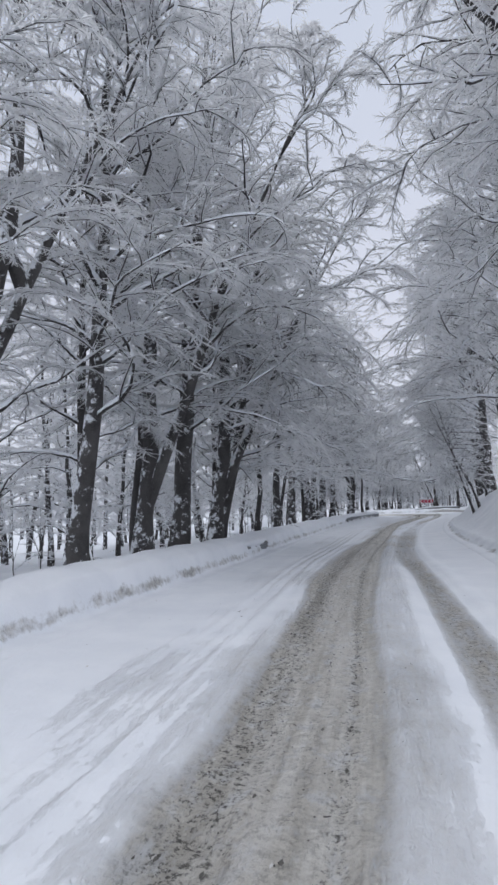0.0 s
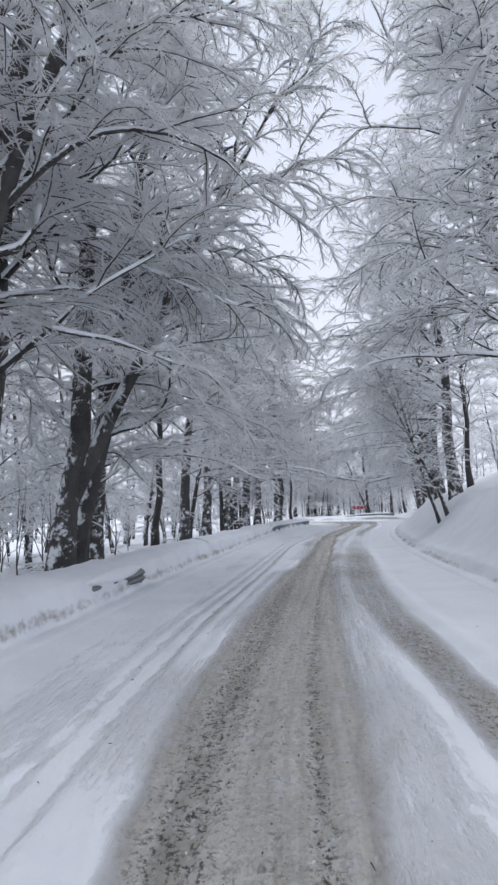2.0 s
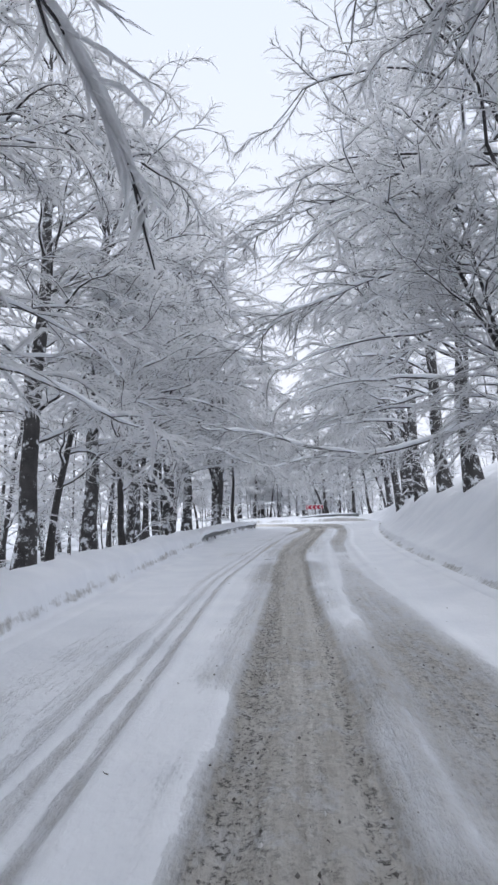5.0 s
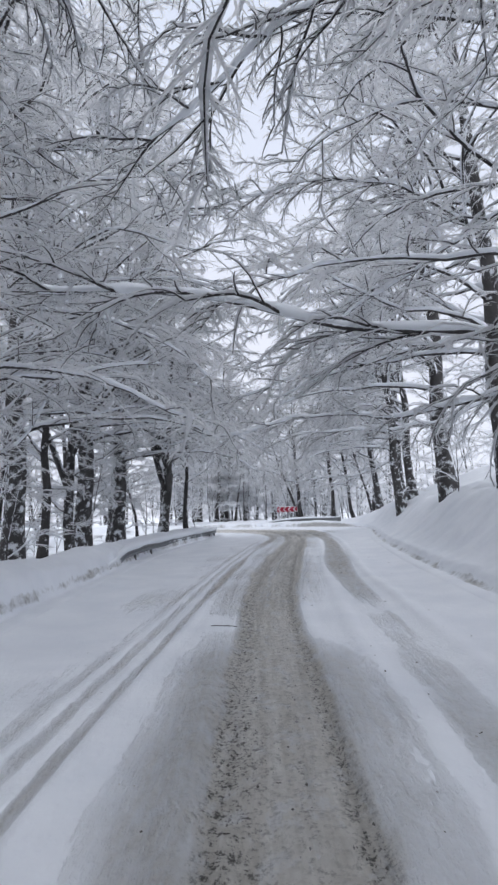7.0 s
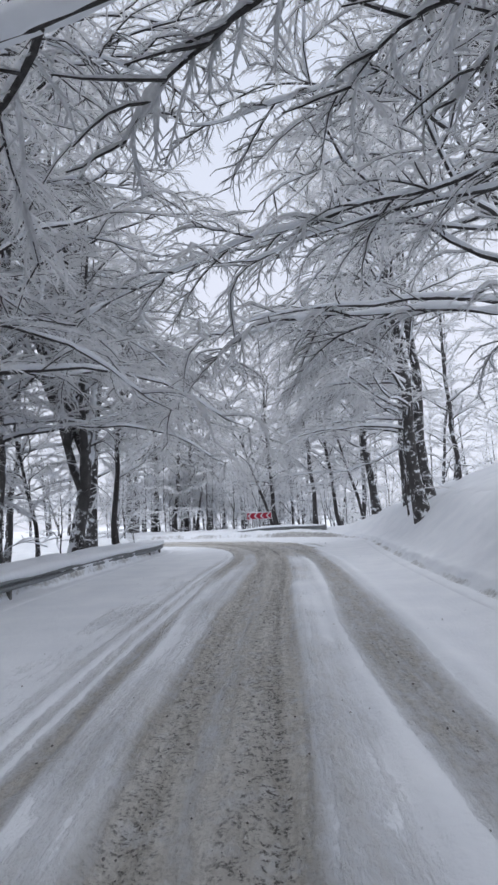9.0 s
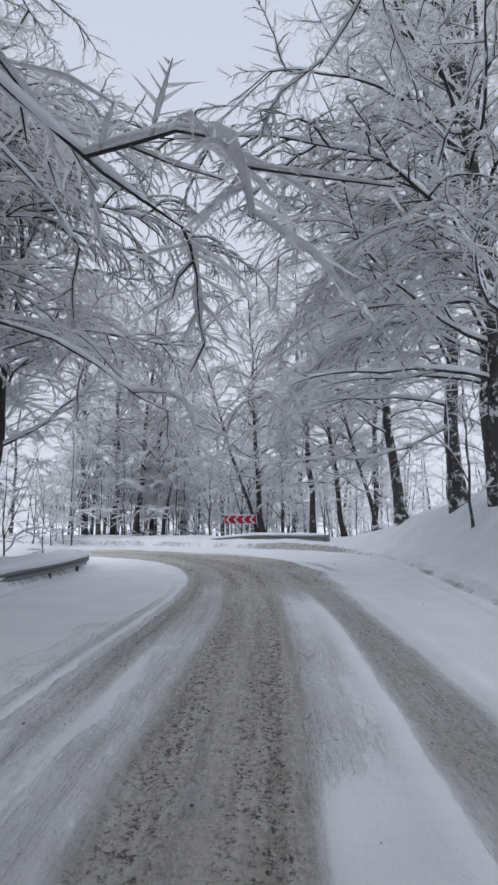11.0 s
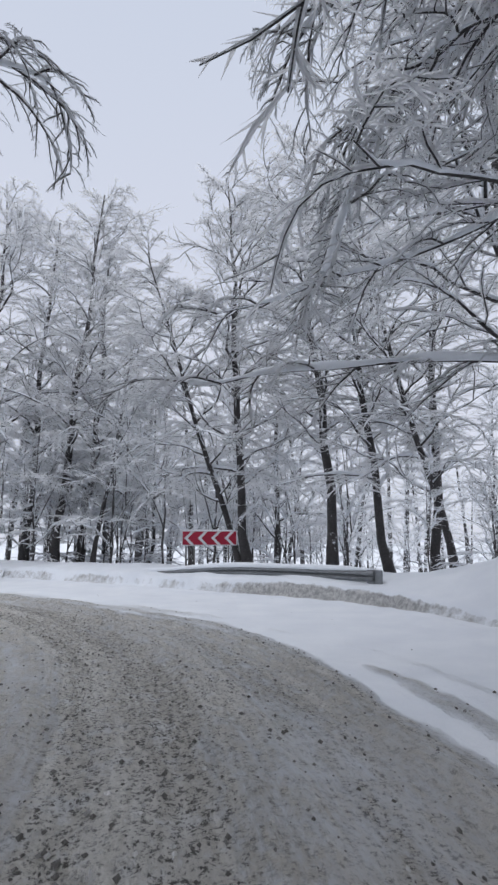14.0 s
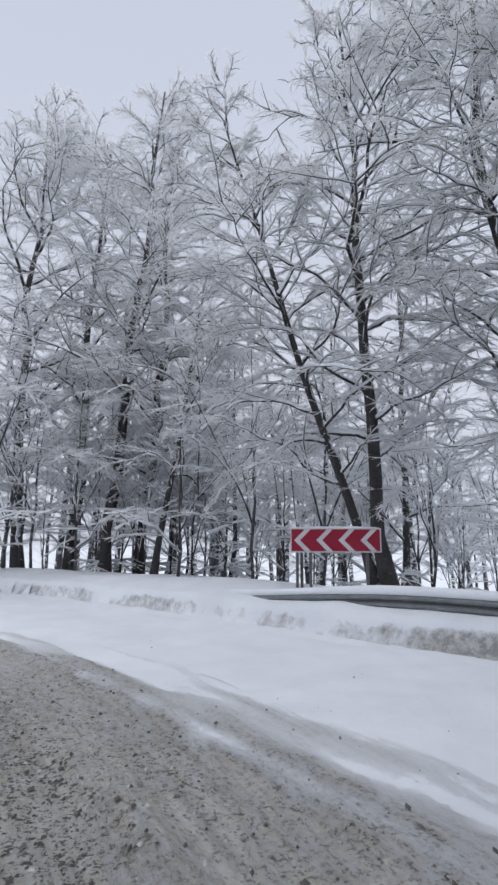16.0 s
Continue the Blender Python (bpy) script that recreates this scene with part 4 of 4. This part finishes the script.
bough(beeches[(8.4, 27.6)], [(8.4, 27.6, 9.0), (5.6, 29.5, 9.6), (3.2, 30.8, 8.8), (1.6, 31.2, 7.0)], 0.08, 96, 30, 0.45, 5.2)
bough(beeches[(8.4, 27.6)], [(8.4, 27.6, 11.5), (5.0, 30.0, 12.0), (2.6, 31.0, 10.6), (1.4, 31.4, 8.8)], 0.08, 97, 30, 0.45, 5.2)
bough(beeches[(-9.2, -31.3)], [(-9.2, -31.3, 8.8), (-7.2, -31.0, 8.4), (-4.6, -30.6, 7.2), (-2.4, -30.4, 6.3)], 0.09, 71, 16, 0.34, 4.4)
for kit, x, y, turn, size, tilt in (
        (0, -10.4, -35.4, 60, 1.0, 2), (1, -11.2, -30.2, 10, 1.0, 3), (2, -10.2, -24.6, 30, 0.95, 4), (0, -11.4, -21.2, 200, 1.0, 0), (1, -10.8, -14.6, 80, 0.9, 2), (2, -11.6, -5.8, 20, 1.0, 3),
        (0, -10.7, 0.6, 10, 0.9, 2), (1, -12.2, 9.2, 140, 0.95, 1),
        (1, -7.9, 25.4, 0, 0.75, 1), (2, -10.7, 22.0, 160, 0.7, -3), (0, -11.9, 15, 40, 0.8, 0),
        (2, 3.0, -15.2, 200, 0.5, -8), (2, 3.3, -15.6, 150, 0.55, -14), (0, 5.6, -10, 100, 0.8, 0),
        (0, 1.9, 50.4, 30, 1.15, -2), (2, 1.5, 50.8, 178, 1.05, -10), (1, 4.8, 47.8, 100, 1.05, -3), (0, 7.2, 46.5, 60, 1.0, -6), (2, 8.6, 44.0, 150, 1.0, -6), (1, 9.6, 48.0, 10, 1.05, 0),
        (1, -8.5, 57.6, 50, 1.2, 3), (0, -7.2, 58.9, 120, 1.15, 4), (2, -6.2, 56.0, 20, 0.9, 2), (1, -11.2, 60.5, 90, 1.2, 1), (0, -13.4, 60.0, 10, 1.42, 0), (2, -3.6, 60, 70, 0.8, 0)):
    plant(SLIM[kit], "beech_tree", x, y, turn, size, L_SLIM, "tree", "young beeches", tilt)


def free(x, y, gap):
    return all((x - a) ** 2 + (y - b) ** 2 > gap * gap for a, b in taken)


taken = [(o.location.x, o.location.y) for o in scene.objects if o.name.startswith("beech_tree")]
wood = []
for _ in range(2500):
    x, y = rng.uniform(-30, 24), rng.uniform(-40, 85)
    xa, ya = np.array([x]), np.array([y])
    dl, dr = nearest(LEFT, xa, ya)[0][0], nearest(RIGHT, xa, ya)[0][0]
    if inside(xa, ya)[0] or min(dl, dr) < 4.5 or (x > 6 + 0.27 * (y + 30)) or not free(x, y, (3.4 if abs(x) < 22 else 4.8) + (1.6 if y > 48 else 0)):
        continue
    taken.append((x, y))
    wood.append((x, y, min(dl, dr)))
    if len(wood) >= 52:
        break
for i in range(54):
    # slope below the road, plus unseen trees added behind the start to block skylight
    if i < 14:
        x, y = (-1 if i % 2 else 1) * rng.uniform(7.5, 13) - 1.0, -51 - 1.7 * i
    elif i < 46:
        x, y = rng.uniform(-30, -13.5), rng.uniform(-44, 18)
    else:
        x, y = -20 + 4.4 * (i - 46) + rng.uniform(-1, 1), rng.uniform(63, 76)
    if free(x, y, 2.6):
        taken.append((x, y))
        wood.append((x, y, 9))
for x, y, d in wood:
    plant(FAR[rng.randrange(3)], "forest_tree", x, y, rng.uniform(0, 360), rng.uniform(0.75, 1.1), "snow-covered beech in the wood; those behind the start unseen, added for shade", "tree", "wood beyond the road", rng.uniform(-7, 7))
spots = [(-8.4, 27.4), (-8.0, 30.2), (5.0, -18), (5.6, 9), (7.2, 27), (6.6, 41.5), (8.2, 40.5), (-2.2, 53.5), (3.3, 51.5), (-5, 54.5), (6.4, 50.5), (0.2, 55), (9.5, 43), (11, 46)] + [(-15 + 1.15 * i, 55.5 + 7 * ((i * 0.618) % 1)) for i in range(24)] + [(-9 + 1.3 * i, 58 + 6 * ((i * 0.382) % 1)) for i in range(14)] + [(-16 + 0.9 * i, 53.8 + 0.25 * i % 3 + 4 * ((i * 0.71) % 1)) for i in range(12) if i != 7]
while len(spots) < 108:
    x, y = rng.uniform(-24, -9.6), rng.uniform(-36, 34)
    if all((x - a) ** 2 + (y - b) ** 2 > 3.0 for a, b in spots):
        spots.append((x, y))
for x, y in spots:
    plant(BUSH[rng.randrange(2)], "bush", x, y, rng.uniform(0, 360), rng.uniform(0.7, 1.7) * (1.35 if y > 50 else 1.0), "leafless bush with thin rimed stems in the snow", "bush", "bushes", 0)


def far_woods(count):
    """Distant rimed trees, one mass on every side."""
    r = np.random.default_rng(77)
    belt = r.random(count)
    x = np.where(belt < 0.52, -26 - 45 * r.random(count), np.where(belt < 0.8, -40 + 95 * r.random(count), 24 + 35 * r.random(count)))
    y = np.where(belt < 0.52, -42 + 125 * r.random(count), np.where(belt < 0.8, 66 + 55 * r.random(count), 0 + 90 * r.random(count)))
    keep = ~inside(x, y) & (np.minimum(nearest(LEFT, x, y)[0], nearest(RIGHT, x, y)[0]) > 5)
    x, y = x[keep], y[keep]
    z = land(x, y)[0]
    n = len(x)
    h = 13 + 9 * r.random(n)
    b = np.stack((x, y, z - 0.3), 1)
    stems = shoots(r, b, np.tile(np.array([[0, 0, 1.0]]), (n, 1)) + r.normal(0, 0.06, (n, 3)), h, 4, 0.04, 0.0)
    sv = tubes(stems, (0.012 * h)[:, None] * np.array([[1, 0.8, 0.5, 0.15]]), 4)
    b1, w1, s1, who = sprout(r, stems, 16, 0.12, 1.0, 1.1, 0.25)
    a1 = r.random(len(s1)) * 6.283
    w1 = np.stack((np.cos(a1), np.sin(a1), 0.4 + 0.5 * s1), 1)
    l1 = h[who] * 0.27 * (1.1 - 0.7 * s1) * (0.7 + 0.6 * r.random(len(s1)))
    p1 = shoots(r, b1, w1, l1, 3, 0.1, 0.3)
    b2, w2, s2, who2 = sprout(r, p1, 4, 0.1, 1.0, 0.9, 0.0)
    p2 = shoots(r, b2, w2, l1[who2] * 0.5, 2, 0.1, 0.2)
    fv = merge([tubes(p1, np.full((len(l1), 1), 0.10) * np.array([[0.7, 1.0, 0.3]]), 3, 0.7), tubes(p2, np.full((len(who2), 1), 0.11) * np.array([[1.0, 0.3]]), 3, 0.6)])
    woods = new("far_woods")
    tagged(woods, "distant wood of snow-covered beeches", "woods", kind="stuff")
    for nm, v, mat in (("stems", sv, M_TRUNK), ("crowns", fv, M_FROST)):
        tagged(new(nm, mesh_from(nm, *v, mat, False)), kind="stuff").parent = woods


far_woods(330)

# ---- chevron sign at the bend ----


def chevron_sign():
    sign = new("chevron_sign")
    W, H, z0 = 2.25, 0.60, 1.60
    part("board", box_bm((W, 0.03, H), (0, 0, z0 + H / 2), 0.008), M_WHITE, sign, "white rim of the board")
    part("red_field", box_bm((W - 0.07, 0.008, H - 0.07), (0, -0.02, z0 + H / 2), 0.002), M_RED, sign, "red face")
    for i in range(4):
        bm = bmesh.new()
        h, w, d = (H - 0.075) / 2, 0.145, 0.26
        x = -W / 2 + 0.10 + i * 0.545
        pts = [(x + d, h), (x + d + w, h), (x + w, 0), (x + d + w, -h), (x + d, -h), (x, 0)]
        f = bm.faces.new([bm.verts.new((a, -0.028, z0 + H / 2 + b)) for a, b in pts])
        r = bmesh.ops.extrude_face_region(bm, geom=[f])
        bmesh.ops.translate(bm, vec=(0, 0.006, 0), verts=[v for v in r["geom"] if isinstance(v, bmesh.types.BMVert)])
        bmesh.ops.recalc_face_normals(bm, faces=bm.faces)
        part("chevron", bm, M_WHITE, sign, "white arrowhead")
    for x, y in ((-0.95, 0.06), (-0.82, 0.30), (-0.62, 0.06), (0.78, 0.06)):
        part("post", box_bm((0.07, 0.07, 1.75), (x, y, 0.95), 0.006), M_POST, sign, "steel post")
    bm = bmesh.new()
    bmesh.ops.create_uvsphere(bm, u_segments=14, v_segments=6, radius=1.0)
    bmesh.ops.scale(bm, vec=(W / 2 * 0.98, 0.035, 0.03), verts=bm.verts)
    bmesh.ops.translate(bm, vec=(0, 0, z0 + H + 0.012), verts=bm.verts)
    part("snow_strip", bm, M_LOOSE, sign, "thin snow on the top edge")
    sign.matrix_basis = pose(0.02, 48.05, 0, 0, 0, 2.0)
    return tagged(sign, "red and white chevron board on steel posts behind the bank", "road sign")


chevron_sign()

# ---- crash barriers ----


def offset_line(line, d):
    t = np.gradient(line, axis=0)
    t /= np.linalg.norm(t, axis=1, keepdims=True)
    return line + d * np.stack((-t[:, 1], t[:, 0]), 1)


def crash_barrier(line, top, label, snow, rise=None, ended=False):
    """A corrugated steel beam on posts along a line, with a cushion of snow on it."""
    rail = new("crash_barrier")
    # section: out from the posts, up
    sec = np.array([(0.0, -0.31), (0.03, -0.29), (0.08, -0.24), (0.08, -0.20), (0.02, -0.155), (0.08, -0.11), (0.08, -0.07), (0.03, -0.02), (0.0, 0.0), (-0.012, 0.0), (0.006, -0.155), (-0.012, -0.31)])
    t = np.gradient(line, axis=0)
    t /= np.linalg.norm(t, axis=1, keepdims=True)
    nrm = np.stack((-t[:, 1], t[:, 0]), 1)
    zt = np.full(len(line), top) if rise is None else top + rise
    n, k = len(line), len(sec)
    v = np.zeros((n, k, 3))
    v[..., :2] = line[:, None] + nrm[:, None] * sec[None, :, :1]
    v[..., 2] = zt[:, None] + sec[None, :, 1]
    a = np.arange(n - 1)[:, None] * k
    j = np.arange(k)[None]
    q = np.stack((a + j, a + (j + 1) % k, a + k + (j + 1) % k, a + k + j), -1).reshape(-1, 4)
    ob = new("beam", mesh_from("beam", v.reshape(-1, 3), q, M_STEEL, False))
    ob.parent = rail
    for i in range(0, n, 3):
        bm = box_bm((0.1, 0.12, 1.1), (line[i, 0] - nrm[i, 0] * 0.08, line[i, 1] - nrm[i, 1] * 0.08, zt[i] - 0.53), 0.01)
        part("post", bm, M_POST, rail, "steel post")
    if snow:
        s = np.zeros((1, n, 3))
        s[0, :, :2] = line
        s[0, :, 2] = zt + 0.01 + 0.3 * snow
        r = (snow * (0.75 + 0.5 * value_noise(np.arange(n) * 0.7, np.zeros(n), 4)))[None]
        r = r * np.sqrt(np.clip(np.minimum(np.arange(n), np.arange(n)[::-1]) / 1.5, 0.01, 1))[None]
        sv, sq = tubes(s, r, 8)
        ob = new("snow_cushion", mesh_from("snow_cushion", sv, sq, M_LOOSE))
        ob.parent = rail
    if ended:
        turn = Matrix.Rotation(math.atan2(-t[0, 0], t[0, 1]), 4, "Z")
        part("end_plate", box_bm((0.04, 0.55, 0.40), (line[0, 0], line[0, 1], zt[0] - 0.17), 0.012, turn), M_STEEL, rail, "flat steel end plate")
    return tagged(rail, label, "crash barrier", "crash barriers")


in_l = LEFT[(LEFT[:, 1] > 2) & (LEFT[:, 1] < 32.5) & (LEFT[:, 0] > -9)][::-1]
crash_barrier(offset_line(in_l, -0.2), 0.60, "snow-capped steel crash barrier half buried in the bank", 0.145, -0.45 * (1 - step(2.5, 6.5, in_l[:, 1])))
in_l = LEFT[(LEFT[:, 1] > -33) & (LEFT[:, 1] < -28)][::-1]
crash_barrier(offset_line(in_l, -0.25), 0.5, "steel crash barrier buried in the ploughed bank", 0.17)
out = RIGHT[(RIGHT[:, 1] > 39.8) & (RIGHT[:, 1] < 48.6)]
crash_barrier(offset_line(out, -0.62), 0.93, "grey steel crash barrier behind the bank at the bend", 0.09, -0.34 * step(0.45, 1.0, np.linspace(0, 1, len(out))), True)

# ---- bits on the road ----
bits, rr = [], np.random.default_rng(8)
N = 260
u = rr.random(N)
i = (u * (len(SLUSH) - 40)).astype(int)
pos = SLUSH[i] + rr.normal(0, 1.0, (N, 2)) + np.stack((np.zeros(N), rr.random(N)), 1)
keep = inside(pos[:, 0], pos[:, 1])
pos = pos[keep]
z = land(pos[:, 0], pos[:, 1])[0]
b = np.stack((pos[:, 0], pos[:, 1], z + 0.008), 1)
w = np.stack((rr.normal(0, 1, len(b)), rr.normal(0, 1, len(b)), rr.normal(0, 0.08, len(b))), 1)
sp = shoots(rr, b, w, 0.015 + 0.06 * rr.random(len(b)) ** 3, 3, 0.3, 0.0)
litter = new("twig_litter", mesh_from("twig_litter", *tubes(sp, np.full((len(b), 3), 0.004) * np.array([[1, 0.9, 0.5]]), 4), M_TWIG, False))
tagged(litter, "small dark twigs and crumbs strewn over the slushy tracks", "litter", kind="stuff")


def fallen_twig(x, y, turn, length, seed):
    """A dark twig with side shoots, dropped on the snow."""
    r = np.random.default_rng(seed)
    a = radians(turn)
    p = shoots(r, np.array([[x, y, 0.0]]), np.array([[math.cos(a), math.sin(a), 0.0]]), np.array([length]), 9, 0.16, 0.0)
    b, w, _, _ = sprout(r, p, 4, 0.2, 0.9, 0.7, 0.0)
    q = shoots(r, b, w, length * (0.12 + 0.2 * r.random(4)), 9, 0.12, 0.0)
    line = np.concatenate((p, q))
    line[..., 2] = land(line[..., 0].ravel(), line[..., 1].ravel())[0].reshape(line.shape[:2]) + 0.012
    v, f = tubes(line, np.where(np.arange(5) == 0, 0.006, 0.004)[:, None] * np.linspace(1, 0.4, 9)[None], 5)
    return tagged(new("fallen_twig", mesh_from("fallen_twig", v, f, M_TWIG)), "dark broken beech twig lying on the snow", "twig", "fallen twigs")


fallen_twig(-3.43, -5.7, 8, 0.45, 3)
fallen_twig(-7.3, -19.6, 24, 0.7, 4)


def slush_crumbs(count):
    """Lumps of dirty and clean slush thrown up along the tracks."""
    r = np.random.default_rng(19)
    x, y = r.uniform(-5.5, 3.6, 90000), r.uniform(-50, 46, 90000)
    z, sl, _, gr, _, _ = land(x, y)
    ok = inside(x, y) & (r.random(90000) < 0.003 + 0.2 * sl * sl + 0.7 * gr * sl)
    x, y, z = x[ok][:count], y[ok][:count], z[ok][:count]
    n = len(x)
    size = (0.005 + 0.014 * r.random(n) ** 3) * np.where(y > 24, 1.7, 1.0)
    octa = np.array([(1, 0, 0), (0, 1, 0), (-1, 0, 0), (0, -1, 0), (0, 0, 0.8), (0, 0, -0.8)])
    v = octa[None] * size[:, None, None] * r.uniform(0.55, 1.3, (n, 6, 1)) * np.array([0.9, 1.9, 0.8])
    v = v + np.stack((x, y, z + size * 0.25), 1)[:, None]
    f = np.array([(0, 1, 4), (1, 2, 4), (2, 3, 4), (3, 0, 4), (1, 0, 5), (2, 1, 5), (3, 2, 5), (0, 3, 5)])
    faces = (np.arange(n)[:, None, None] * 6 + f[None]).reshape(-1, 3)
    m, nd, l, bsdf = material("slush_crumb")
    geo = nd.new("ShaderNodeNewGeometry")
    col = ramp(nd, l, geo.outputs["Random Per Island"], 0.45, 1.0, (0.11, 0.104, 0.095, 1), (0.72, 0.71, 0.69, 1))
    l.new(col, bsdf.inputs["Base Color"])
    bsdf.inputs["Roughness"].default_value = 0.7
    ob = new("slush_crumbs", mesh_from("slush_crumbs", v.reshape(-1, 3), faces, m, False))
    return tagged(ob, "crumbs of grey slush strewn along the wheel tracks", "slush", kind="stuff")


slush_crumbs(12000)
